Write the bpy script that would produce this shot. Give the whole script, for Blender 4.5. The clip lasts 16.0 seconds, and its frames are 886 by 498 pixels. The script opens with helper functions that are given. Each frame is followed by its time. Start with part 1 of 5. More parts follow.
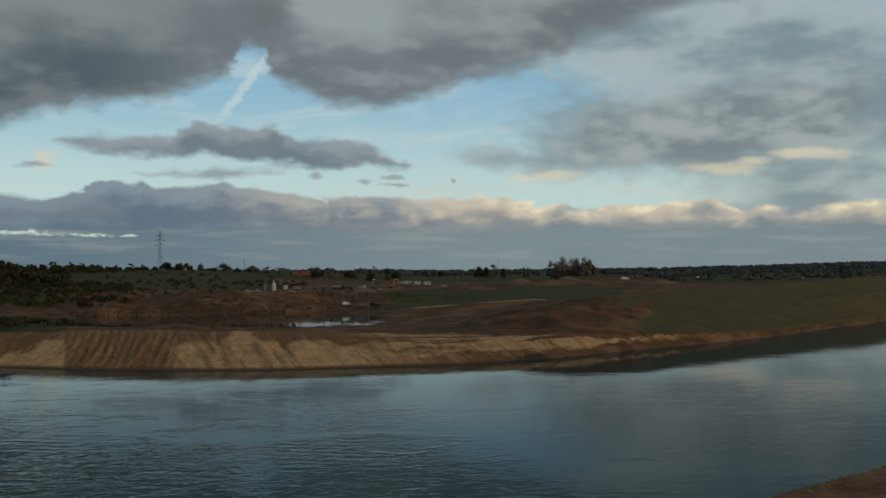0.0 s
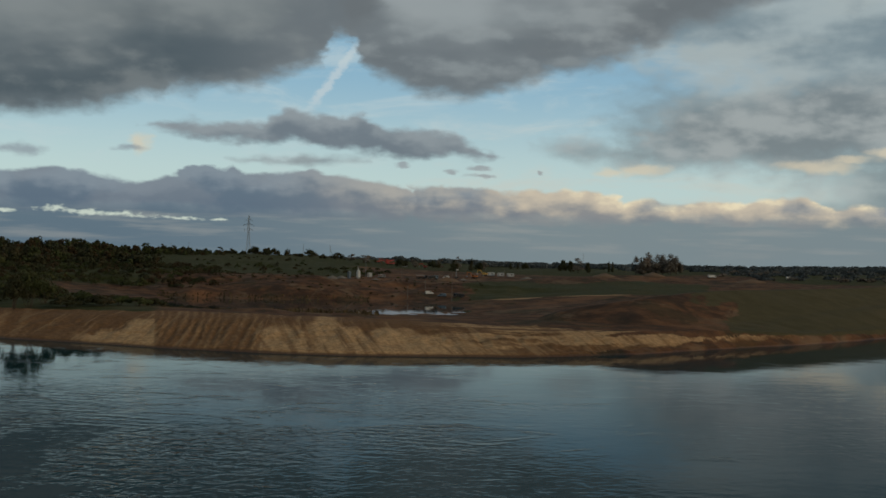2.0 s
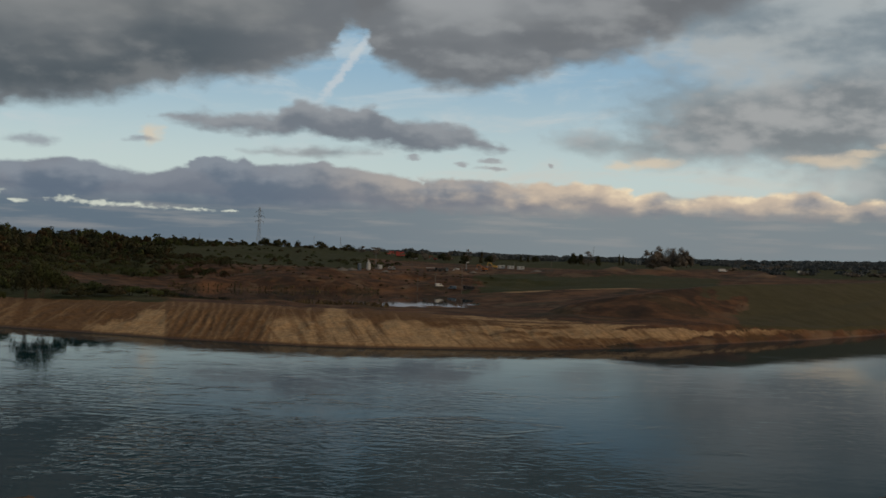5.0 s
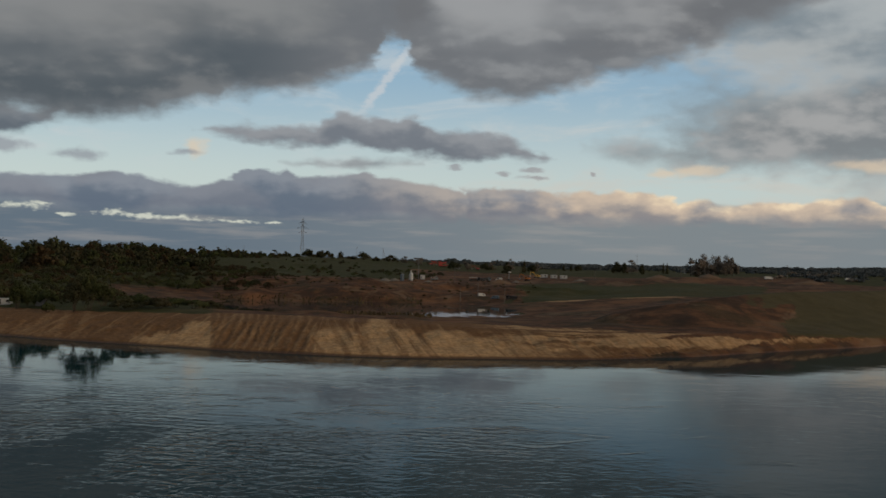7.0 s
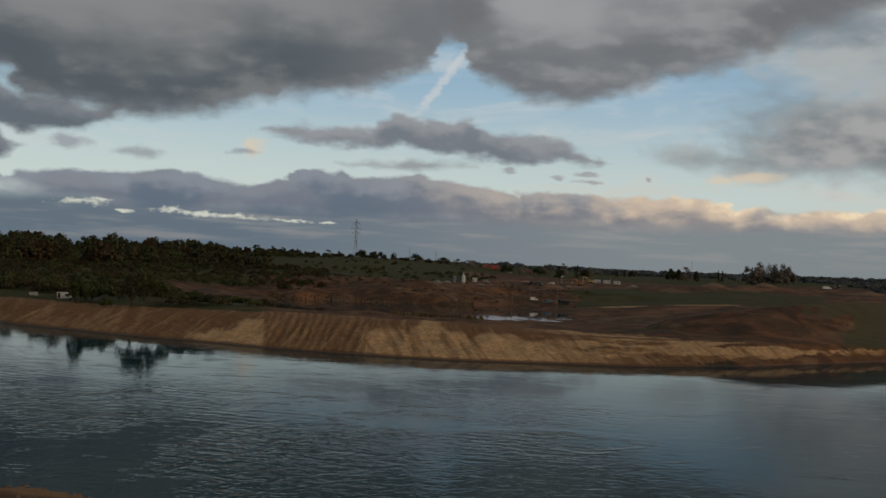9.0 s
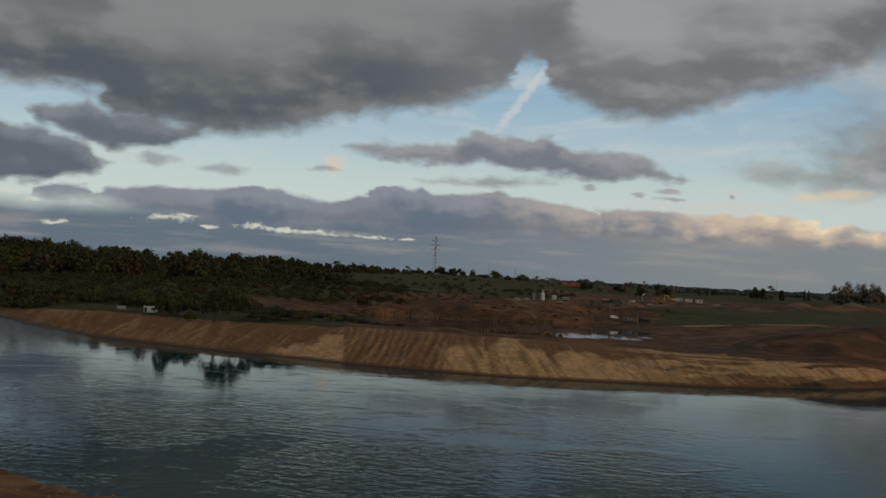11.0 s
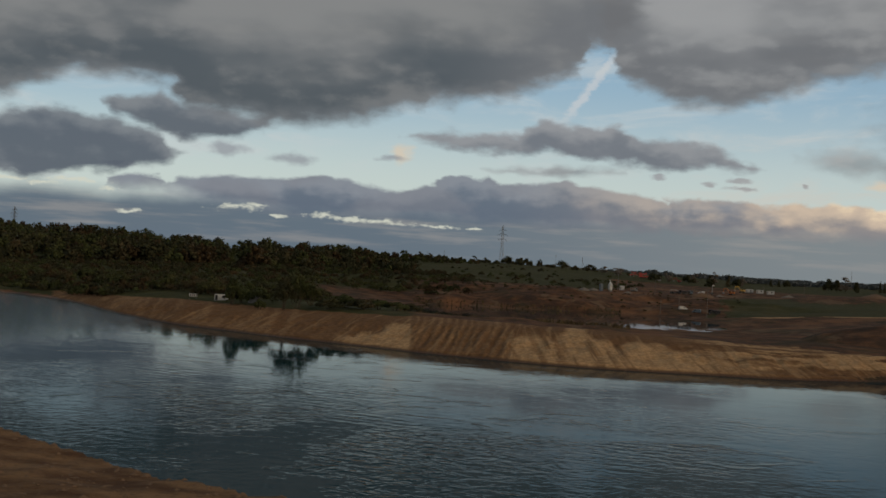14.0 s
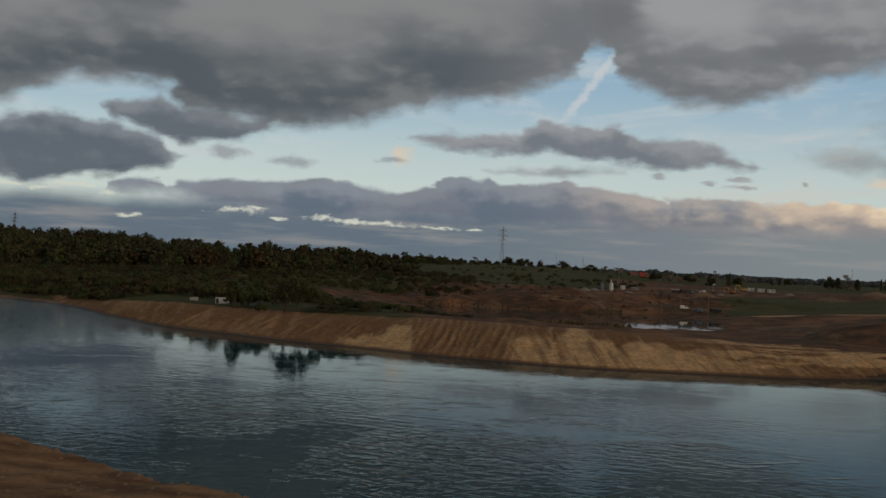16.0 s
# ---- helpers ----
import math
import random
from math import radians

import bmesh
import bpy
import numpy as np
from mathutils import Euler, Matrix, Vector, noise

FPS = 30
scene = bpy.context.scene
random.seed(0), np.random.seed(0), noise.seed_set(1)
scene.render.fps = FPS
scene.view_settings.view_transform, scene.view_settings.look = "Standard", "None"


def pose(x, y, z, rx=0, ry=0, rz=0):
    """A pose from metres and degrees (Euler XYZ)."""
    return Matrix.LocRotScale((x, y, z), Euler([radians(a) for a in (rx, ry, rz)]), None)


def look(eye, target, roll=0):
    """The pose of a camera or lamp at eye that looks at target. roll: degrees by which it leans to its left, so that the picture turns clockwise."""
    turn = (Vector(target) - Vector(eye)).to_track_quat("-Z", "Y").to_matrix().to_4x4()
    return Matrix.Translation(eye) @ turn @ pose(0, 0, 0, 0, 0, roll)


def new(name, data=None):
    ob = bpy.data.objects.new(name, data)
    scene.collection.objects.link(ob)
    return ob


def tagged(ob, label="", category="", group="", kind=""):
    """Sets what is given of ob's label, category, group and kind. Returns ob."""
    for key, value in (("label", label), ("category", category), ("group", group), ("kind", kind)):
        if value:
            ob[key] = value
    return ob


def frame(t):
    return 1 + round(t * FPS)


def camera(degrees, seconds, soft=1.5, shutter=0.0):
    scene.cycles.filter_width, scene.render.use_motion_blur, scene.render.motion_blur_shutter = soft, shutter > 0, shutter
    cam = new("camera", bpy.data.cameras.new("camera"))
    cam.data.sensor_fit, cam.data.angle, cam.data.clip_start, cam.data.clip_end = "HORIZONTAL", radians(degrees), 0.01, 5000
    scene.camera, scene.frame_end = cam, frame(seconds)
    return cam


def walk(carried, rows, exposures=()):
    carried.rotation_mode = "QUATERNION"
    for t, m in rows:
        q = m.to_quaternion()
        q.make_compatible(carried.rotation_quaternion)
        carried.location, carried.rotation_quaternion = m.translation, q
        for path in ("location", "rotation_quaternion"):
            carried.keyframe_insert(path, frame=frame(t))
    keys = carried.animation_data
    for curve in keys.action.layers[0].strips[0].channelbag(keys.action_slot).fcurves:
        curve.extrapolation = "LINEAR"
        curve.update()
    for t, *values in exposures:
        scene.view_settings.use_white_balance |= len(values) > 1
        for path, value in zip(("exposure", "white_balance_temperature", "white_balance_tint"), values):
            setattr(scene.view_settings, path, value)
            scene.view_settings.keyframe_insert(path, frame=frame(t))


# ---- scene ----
U = 1.6  # metres to one unit of the land plan below
EYE = Vector((0.0, 0.0, 15.0 * U))


def turned(yaw, pitch, roll):
    """Camera at the lookout, turned to its left by yaw, up by pitch, leaning left by roll."""
    a, e = radians(yaw), radians(pitch)
    way = Vector((-math.sin(a) * math.cos(e), math.cos(a) * math.cos(e), math.sin(e)))
    return look(EYE, EYE + way * 100.0, roll)


PAN = (
    (0.0, -10.38, 1.28, -0.42),
    (0.5, -8.95, 1.27, 0.35),
    (1.0, -8.06, 1.00, 0.72),
    (1.5, -6.92, 1.00, 1.15),
    (2.0, -5.87, 0.77, 1.31),
    (2.5, -5.79, 0.50, 1.35),
    (3.0, -5.09, 0.62, 1.34),
    (5.3, -5.34, 0.34, 1.65),
    (5.5, -4.70, 0.38, 1.77),
    (6.0, -4.49, 0.31, 1.84),
    (6.5, -4.00, 0.59, 1.28),
    (7.0, -3.05, 0.83, 1.15),
    (7.5, -2.67, 0.70, 1.20),
    (8.0, -1.34, 0.90, 1.58),
    (8.5, -0.53, 0.82, 2.05),
    (10.8, 1.16, 1.62, 2.55),
    (11.0, 4.05, 1.61, 2.65),
    (11.5, 6.89, 1.43, 3.46),
    (12.0, 7.11, 1.29, 3.17),
    (12.5, 7.29, 1.14, 3.19),
    (13.0, 7.64, 1.06, 3.38),
    (13.5, 7.39, 0.89, 3.11),
    (14.0, 7.60, 0.88, 2.93),
    (14.5, 7.72, 1.04, 2.73),
    (15.0, 7.89, 1.05, 2.64),
    (15.5, 7.66, 1.02, 2.50),
    (16.0, 7.63, 0.95, 2.42),
)
cam = camera(45.0, 16.0, soft=1.6)
walk(cam, [(t, turned(y, p, r)) for t, y, p, r in PAN],
     exposures=((0.0, 0.05, 6080, -1.0), (1.5, 0.02, 6100, 0.0), (2.5, 0.0, 6200, 2.5), (5.5, 0.0, 6450, 9.0), (8.5, 0.0, 6550, 10.0), (16.0, -0.02, 6600, 10.0)))

# ------------------------------------------------------------------ sky
# Layers of cloud: bearing, elevation of the base and of the top, in degrees.
DECK_WEST = (
    (-44.0, 7.2, 17.00), (-30.5, 7.44, 17.00), (-28.7, 8.04, 17.00), (-27.0, 8.63, 17.00), (-24.2, 8.75, 17.00), (-22.3, 8.55, 17.00), (-21.3, 7.47, 17.00),
    (-19.3, 7.33, 17.00), (-17.3, 6.98, 17.00), (-14.5, 7.18, 17.00), (-12.5, 7.44, 17.00), (-11.3, 7.88, 17.00), (-9.5, 8.38, 17.00),
    (-9.2, 8.10, 17.00), (-8.9, 8.58, 17.00), (-7.9, 8.53, 17.00), (-6.5, 8.90, 17.00), (-5.4, 8.83, 17.00), (-3.8, 9.24, 17.00),
    (-2.8, 9.74, 17.00), (-1.8, 10.12, 17.00), (-0.8, 10.56, 17.00), (-0.4, 11.65, 17.00), (0.2, 11.85, 17.00), (0.8, 11.9, 17.00), (2.5, 12.6, 17.00),
)
DECK_EAST = (
    (0.2, 12.2, 17.00), (0.8, 11.8, 17.00), (1.1, 10.93, 17.00), (1.4, 10.16, 17.00), (2.2, 9.79, 17.00), (3.5, 9.33, 17.00), (4.5, 8.86, 17.00),
    (5.6, 8.93, 17.00), (6.8, 8.72, 17.00), (8.2, 8.94, 17.00), (9.7, 9.46, 17.00), (10.9, 9.87, 17.00), (12.3, 10.17, 17.00),
    (14.3, 10.47, 17.00), (15.3, 10.95, 17.00), (16.8, 11.51, 17.00), (19.0, 12.6, 17.00), (24.0, 14.0, 17.00),
)
ARM = (
    (-25.7, 7.32, 7.51), (-25.1, 6.89, 7.90), (-24.2, 6.69, 7.88), (-23.7, 6.58, 8.01), (-22.8, 6.22, 8.21), (-22.5, 6.09, 8.12),
    (-21.6, 5.77, 7.84), (-20.0, 5.99, 7.61), (-19.3, 6.10, 7.53), (-18.5, 6.24, 7.50), (-17.5, 6.56, 7.46), (-16.9, 7.09, 7.51),
)
WEST = (
    (-35.4, 3.47, 5.80), (-30.4, 3.53, 6.52), (-29.2, 3.33, 6.86), (-28.9, 3.38, 6.96), (-28.1, 3.47, 7.03), (-27.6, 3.60, 7.08),
    (-26.7, 3.81, 6.90), (-26.3, 3.86, 6.82), (-25.0, 4.03, 6.66), (-23.7, 4.22, 6.35), (-23.4, 4.26, 6.20), (-22.9, 4.40, 5.96),
    (-22.4, 4.53, 5.55), (-21.5, 5.12, 5.28), (-21.1, 5.21, 5.12),
)
MID = (
    (-10.1, 6.81, 6.75), (-9.4, 6.60, 6.89), (-8.2, 6.26, 7.15), (-6.5, 6.21, 7.24), (-4.9, 6.13, 7.12), (-3.7, 6.17, 7.27),
    (-3.3, 6.19, 7.72), (-2.4, 6.19, 8.06), (-1.1, 6.18, 7.93), (-0.8, 6.12, 7.89), (0.3, 5.97, 7.43), (1.1, 5.84, 7.82),
    (1.5, 5.76, 7.86), (2.0, 5.69, 7.35), (3.2, 5.51, 7.21), (5.6, 5.67, 7.09), (6.5, 5.63, 6.80), (6.9, 5.60, 6.65),
    (7.3, 5.61, 6.52), (8.1, 5.63, 6.03), (8.6, 5.78, 5.70),
)
STRIP = (
    (-5.6, 5.26, 5.22), (-4.9, 5.19, 5.37), (-3.7, 5.06, 5.48), (-2.5, 5.04, 5.42), (-1.7, 5.03, 5.58), (-1.1, 5.08, 5.70),
    (-0.3, 5.14, 5.61), (0.3, 5.22, 5.54), (1.3, 5.35, 5.47), (1.6, 5.46, 5.40),
)
BANK_WEST = (
    (-25.2, 3.06, 3.54), (-24.3, 2.84, 3.90), (-23.2, 3.06, 3.98), (-22.4, 3.03, 3.35), (-21.5, 2.88, 3.81), (-19.9, 2.63, 4.07),
    (-17.2, 2.30, 4.19), (-16.8, 2.29, 4.22), (-15.2, 2.17, 4.32), (-14.1, 2.11, 4.33), (-13.1, 2.18, 4.34), (-12.3, 2.24, 4.07),
    (-11.3, 2.31, 4.00), (-10.0, 2.28, 3.89), (-8.9, 2.26, 4.17), (-8.5, 2.25, 4.28), (-8.0, 2.24, 4.41), (-7.4, 2.22, 4.83),
    (-6.7, 2.19, 4.96), (-6.1, 2.17, 4.58), (-5.6, 2.15, 4.77), (-5.2, 2.15, 4.92), (-4.5, 2.16, 4.45), (-2.1, 2.17, 4.64),
    (-1.3, 2.18, 4.87), (-0.3, 2.18, 4.50), (0.4, 2.19, 4.44), (2.4, 2.19, 4.27), (3.6, 2.19, 4.10), (4.6, 2.20, 3.82),
)
BANK_EAST = (
    (4.2, 2.19, 4.06), (5.7, 2.12, 4.05), (6.9, 2.10, 4.12), (8.0, 2.09, 4.06), (8.8, 2.08, 3.81), (9.8, 2.07, 3.83),
    (10.8, 2.09, 4.05), (12.0, 2.11, 3.93), (13.4, 2.13, 4.06), (14.6, 2.16, 3.81), (15.2, 2.17, 3.42), (15.8, 2.18, 3.59),
    (17.0, 2.20, 3.54), (17.8, 2.22, 3.41), (18.2, 2.21, 3.35), (19.5, 2.21, 3.47), (21.1, 2.21, 3.58), (22.8, 2.20, 3.59),
    (23.9, 2.20, 3.83), (25.0, 2.20, 3.60), (25.9, 2.20, 3.12), (27.1, 2.20, 3.32), (28.3, 2.19, 3.23), (33.8, 2.24, 3.49),
)
ROLL = (
    (10.6, 6.41, 6.37), (11.0, 6.18, 6.60), (12.1, 5.85, 6.83), (13.8, 5.41, 6.80), (14.8, 5.29, 6.77), (16.2, 5.03, 6.73),
    (16.5, 5.01, 6.72), (17.1, 4.98, 7.61), (17.8, 4.94, 8.00), (18.1, 4.97, 8.19), (19.6, 5.10, 8.53), (21.5, 5.17, 8.92),
    (22.5, 5.20, 9.16), (23.4, 5.11, 9.36), (24.4, 5.00, 9.49), (25.2, 5.17, 9.59), (26.4, 5.37, 9.62), (27.4, 5.58, 9.64),
    (28.1, 5.91, 9.66), (32.1, 6.04, 9.64),
)
# Small clouds and openings: bearing, elevation and half sizes, in degrees.
PUFF = (
    (-16.0, 5.31, 1.2, 0.42), (-10.8, 5.49, 0.9, 0.22), (3.6, 5.26, 0.5, 0.15), (6.2, 4.92, 0.5, 0.17), (7.7, 5.07, 0.6, 0.16), (11.2, 4.91, 0.3, 0.17), (7.8, 4.67, 0.9, 0.15), (-19.4, 5.55, 1.2, 0.45), (-24.6, 4.35, 1.0, 0.16),
)
GAP = (
    (-16.6, 2.20, 0.8, 0.11), (-12.4, 2.20, 1.5, 0.17), (-10.6, 2.16, 1.6, 0.13), (-8.0, 2.05, 1.4, 0.10), (-6.0, 2.08, 0.8, 0.07), (-14.2, 2.36, 0.8, 0.17),
    (-18.6, 2.52, 1.3, 0.20), (-17.4, 2.62, 0.5, 0.12), (-26.9, 3.36, 1.6, 0.17), (-28.3, 3.12, 0.9, 0.14), (-25.0, 2.97, 0.7, 0.14), (-24.2, 2.02, 0.7, 0.12), (-29.8, 3.3, 1.2, 0.12),
)
WARM = (
    (25.3, 5.30, 2.2, 0.34), (26.8, 5.58, 1.5, 0.26), (16.4, 5.10, 1.3, 0.34), (14.8, 5.02, 1.2, 0.24), (29.5, 5.9, 2.0, 0.3), (-10.2, 5.75, 0.55, 0.62),
)
VEIL = (
    (25.4, 12.18, 11.5, 3.33),
    (30.3, 8.50, 10.0, 4.54),
    (19.6, 13.62, 7.6, 2.72),
    (32.1, 4.21, 7.9, 2.42),
    (23.9, 7.67, 9.1, 2.72),
)


class Nodes:
    """Short hand for node trees."""

    def __init__(self, tree):
        self.tree = tree
        tree.nodes.clear()

    def node(self, kind, **sets):
        n = self.tree.nodes.new(kind)
        for k, v in sets.items():
            if k == "operation":
                n.operation = v
            elif k == "data_type":
                n.data_type = v
            elif k == "blend_type":
                n.blend_type = v
            elif k == "sky_type":
                n.sky_type = v
            elif k == "attribute_name":
                n.attribute_name = v
            elif k == "feature":
                n.feature = v
        return n

    def put(self, socket, value):
        if isinstance(value, bpy.types.NodeSocket):
            self.tree.links.new(value, socket)
        elif value is not None:
            socket.default_value = value

    def math(self, op, a, b=None, c=None, clamp=False):
        n = self.node("ShaderNodeMath", operation=op)
        n.use_clamp = clamp
        for i, v in enumerate((a, b, c)):
            self.put(n.inputs[i], v)
        return n.outputs[0]

    def vec(self, op, a, b=None, c=None):
        n = self.node("ShaderNodeVectorMath", operation=op)
        for i, v in enumerate((a, b, c)):
            self.put(n.inputs[i], v)
        return n.outputs["Value"] if op in ("LENGTH", "DOT_PRODUCT") else n.outputs[0]

    def mix(self, f, a, b, blend="MIX"):
        n = self.node("ShaderNodeMix", data_type="RGBA", blend_type=blend)
        self.put(n.inputs[0], f)
        for s, v in ((n.inputs[6], a), (n.inputs[7], b)):
            self.put(s, (*v, 1.0) if isinstance(v, tuple) and len(v) == 3 else v)
        return n.outputs[2]

    def noise(self, vector, scale, detail=4.0, rough=0.55, color=False, distortion=0.0):
        n = self.node("ShaderNodeTexNoise")
        self.put(n.inputs["Vector"], vector)
        self.put(n.inputs["Scale"], scale)
        self.put(n.inputs["Detail"], detail)
        self.put(n.inputs["Roughness"], rough)
        self.put(n.inputs["Distortion"], distortion)
        return n.outputs["Color" if color else "Fac"]

    def step(self, v, lo, hi, a=0.0, b=1.0):
        n = self.node("ShaderNodeMapRange")
        n.interpolation_type = "SMOOTHSTEP"
        for i, x in enumerate((v, lo, hi, a, b)):
            self.put(n.inputs[i], x)
        return n.outputs[0]

    def xyz(self, x, y, z):
        n = self.node("ShaderNodeCombineXYZ")
        for i, v in enumerate((x, y, z)):
            self.put(n.inputs[i], v)
        return n.outputs[0]

    def split(self, v):
        n = self.node("ShaderNodeSeparateXYZ")
        self.put(n.inputs[0], v)
        return n.outputs

    def bump(self, height, strength, distance, normal=None):
        n = self.node("ShaderNodeBump")
        self.put(n.inputs["Height"], height)
        self.put(n.inputs["Strength"], strength)
        self.put(n.inputs["Distance"], distance)
        if normal is not None:
            self.put(n.inputs["Normal"], normal)
        return n.outputs[0]


SUN_ELEVATION, SUN_AZIMUTH = 7.0, 128.0  # low behind the lookout's right shoulder, veiled by cloud


def build_world():
    world = bpy.data.worlds.new("evening_sky")
    scene.world = world
    world.use_nodes = True
    k = Nodes(world.node_tree)
    way = k.node("ShaderNodeTexCoord").outputs["Generated"]
    x, y, z = k.split(way)
    az = k.math("MULTIPLY", k.math("ARCTAN2", x, y), 57.29578)
    el = k.math("MULTIPLY", k.math("ARCSINE", z), 57.29578)

    flat = k.xyz(k.math("MULTIPLY", az, 0.55), el, 0.0)

    def bent(a, e):
        """Bearing and elevation with slow billows and small curls, and the fine density there."""
        at_ = k.xyz(k.math("MULTIPLY", a, 0.55), e, 0.0)
        big = k.vec("SUBTRACT", k.noise(at_, 0.55, 2.0, 0.5, True), (0.5, 0.5, 0.5))
        small = k.vec("SUBTRACT", k.noise(at_, 1.5, 4.0, 0.5, True), (0.5, 0.5, 0.5))
        here = k.vec("MULTIPLY_ADD", big, (1.4, 0.35, 0.0), k.xyz(a, e, 0.0))
        here = k.vec("MULTIPLY_ADD", small, (1.5, 0.62, 0.0), here)
        bx, by, _ = k.split(here)
        lump = k.math("SUBTRACT", k.noise(at_, 1.05, 5.0, 0.5), 0.5)
        return here, bx, by, lump, small

    here, bx, by, lump, small = bent(az, el)
    _, _, _, lump_up, _ = bent(k.math("ADD", az, 0.35), k.math("ADD", el, 0.45))
    soft = k.noise(flat, 0.5, 4.0, 0.48)
    fine = k.noise(flat, 2.6, 6.0, 0.65)
    calm = k.noise(k.vec("MULTIPLY", flat, (0.7, 1.0, 1.0)), 0.42, 3.0, 0.42)
    relief = k.math("SUBTRACT", lump, lump_up)

    def curve(rows, column, x):
        """Elevation along a row of bearings."""
        ramp = k.node("ShaderNodeValToRGB")
        ramp.color_ramp.interpolation = "LINEAR"
        stops = ramp.color_ramp.elements
        while len(stops) < len(rows):
            stops.new(0.5)
        for s, row in zip(stops, rows):
            s.position = (row[0] + 40.0) / 80.0
            v = (row[column] + 2.0) / 20.0
            s.color = (v, v, v, 1.0)
        k.put(ramp.inputs[0], k.math("MULTIPLY_ADD", x, 1 / 80.0, 0.5))
        return k.math("MULTIPLY_ADD", k.split(ramp.outputs[0])[0], 20.0, -2.0)

    def layer(rows, x, y, rough, blend=0.25):
        """Depth inside a layer and height over its base, in degrees; none past its ends."""
        lo, hi = curve(rows, 1, x), curve(rows, 2, x)
        up, down = k.math("SUBTRACT", y, lo), k.math("SUBTRACT", hi, y)
        d = k.math("SMOOTH_MIN", up, down, blend)
        ends = k.math("MINIMUM", k.math("SUBTRACT", x, rows[0][0]), k.math("SUBTRACT", rows[-1][0], x))
        d = k.math("MINIMUM", d, ends)
        return k.math("MULTIPLY_ADD", lump, rough, d), up, down

    def field(blobs, where, blend=0.35):
        total = None
        for a, e, ra, re in blobs:
            d = k.vec("LENGTH", k.vec("MULTIPLY_ADD", where, (1 / ra, 1 / re, 0.0), (-a / ra, -e / re, 0.0)))
            total = d if total is None else k.math("SMOOTH_MIN", total, d, blend)
        return k.math("SUBTRACT", 1.0, total)

    def over(under, amount, color, most=1.0):
        return k.mix(k.math("MULTIPLY", amount, most), under, color)

    # clear air
    air = k.node("ShaderNodeTexSky", sky_type="NISHITA")
    air.sun_disc = False
    air.sun_elevation, air.sun_rotation = radians(SUN_ELEVATION), radians(SUN_AZIMUTH)
    air.air_density, air.dust_density, air.ozone_density = 1.0, 1.6, 1.5
    clear = k.mix(1.0, air.outputs[0], (0.12, 0.12, 0.12), "MULTIPLY")
    pale = k.mix(k.step(el, 11.0, 3.5), (0.29, 0.46, 0.62), (0.60, 0.70, 0.70))
    clear = k.mix(0.78, clear, pale)
    warm = k.math("MULTIPLY", k.step(az, -6.0, 12.0), k.step(el, 9.5, 3.0))  # where the low sun still reaches the clouds

    # contrail
    off = k.math("ABSOLUTE", k.math("SUBTRACT", k.math("ADD", az, 0.20), k.math("MULTIPLY", k.math("SUBTRACT", el, 9.7), 0.72)))
    off = k.math("ADD", off, k.math("MULTIPLY", k.math("SUBTRACT", fine, 0.5), 1.0))
    trail = k.math("MULTIPLY", k.step(off, 0.42, 0.05), k.math("MULTIPLY", k.step(el, 7.4, 8.8), k.step(el, 12.0, 10.9)))
    sky = over(clear, trail, (0.60, 0.61, 0.62), 0.6)

    # thin high wisps
    wisp = k.noise(k.xyz(k.math("MULTIPLY", az, 0.16), k.math("MULTIPLY", el, 0.6), 3.0), 1.0, 7.0, 0.62, distortion=0.5)
    sky = over(sky, k.step(wisp, 0.46, 0.72), k.mix(warm, (0.56, 0.60, 0.61), (0.60, 0.55, 0.48)), 0.55)

    # veil on the sunny side
    g = k.math("MULTIPLY_ADD", lump, 0.8, field(VEIL, here, 0.5))
    tone = k.math("MULTIPLY_ADD", lump, 0.4, calm)
    color = k.mix(k.step(tone, 0.34, 0.66), (0.20, 0.225, 0.24), (0.39, 0.405, 0.40))
    sky = over(sky, k.step(g, -0.25, 0.5), color, 0.86)

    # low haze and far cloud down to the horizon
    haze = k.step(k.math("MULTIPLY_ADD", k.math("SUBTRACT", soft, 0.5), 1.0, el), 3.6, 2.3)
    haze_color = k.mix(k.step(az, -14.0, 14.0), (0.088, 0.125, 0.172), (0.180, 0.208, 0.228))
    streak = k.noise(k.xyz(k.math("MULTIPLY", az, 0.16), k.math("MULTIPLY", el, 1.7), 0.0), 1.0, 5.0, 0.55)
    haze_color = over(haze_color, k.math("MULTIPLY", k.step(streak, 0.46, 0.68), k.step(el, 0.2, 1.2)), (0.29, 0.275, 0.27), 0.55)
    sky = over(sky, haze, haze_color, 0.92)

    # bank of cumulus over the horizon, its sunward tops lit
    for rows in (BANK_WEST, BANK_EAST):
        g, up, down = layer(rows, bx, by, 0.55)
        lit = k.math("MULTIPLY_ADD", relief, 1.3, k.step(down, 1.5, 0.1))
        body = k.mix(k.step(lit, 0.0, 1.0), (0.115, 0.148, 0.198), (0.225, 0.250, 0.292))
        body = over(body, k.step(soft, 0.45, 0.62), (0.19, 0.20, 0.235), 0.5)
        gold = k.mix(k.step(lit, -0.05, 1.0), (0.26, 0.245, 0.25), (0.60, 0.48, 0.37))
        gold = over(gold, k.math("MULTIPLY", k.step(lit, 0.85, 1.3), k.step(az, 8.0, 15.0)), (0.92, 0.74, 0.50), 0.85)
        body = over(body, k.math("MULTIPLY", warm, k.step(k.math("MULTIPLY_ADD", lump, 0.3, calm), 0.24, 0.52)), gold)
        fade = k.step(up, -0.35, 0.75)
        sky = over(sky, k.math("MULTIPLY", k.step(g, -0.13, 0.15), fade), body, 0.97)

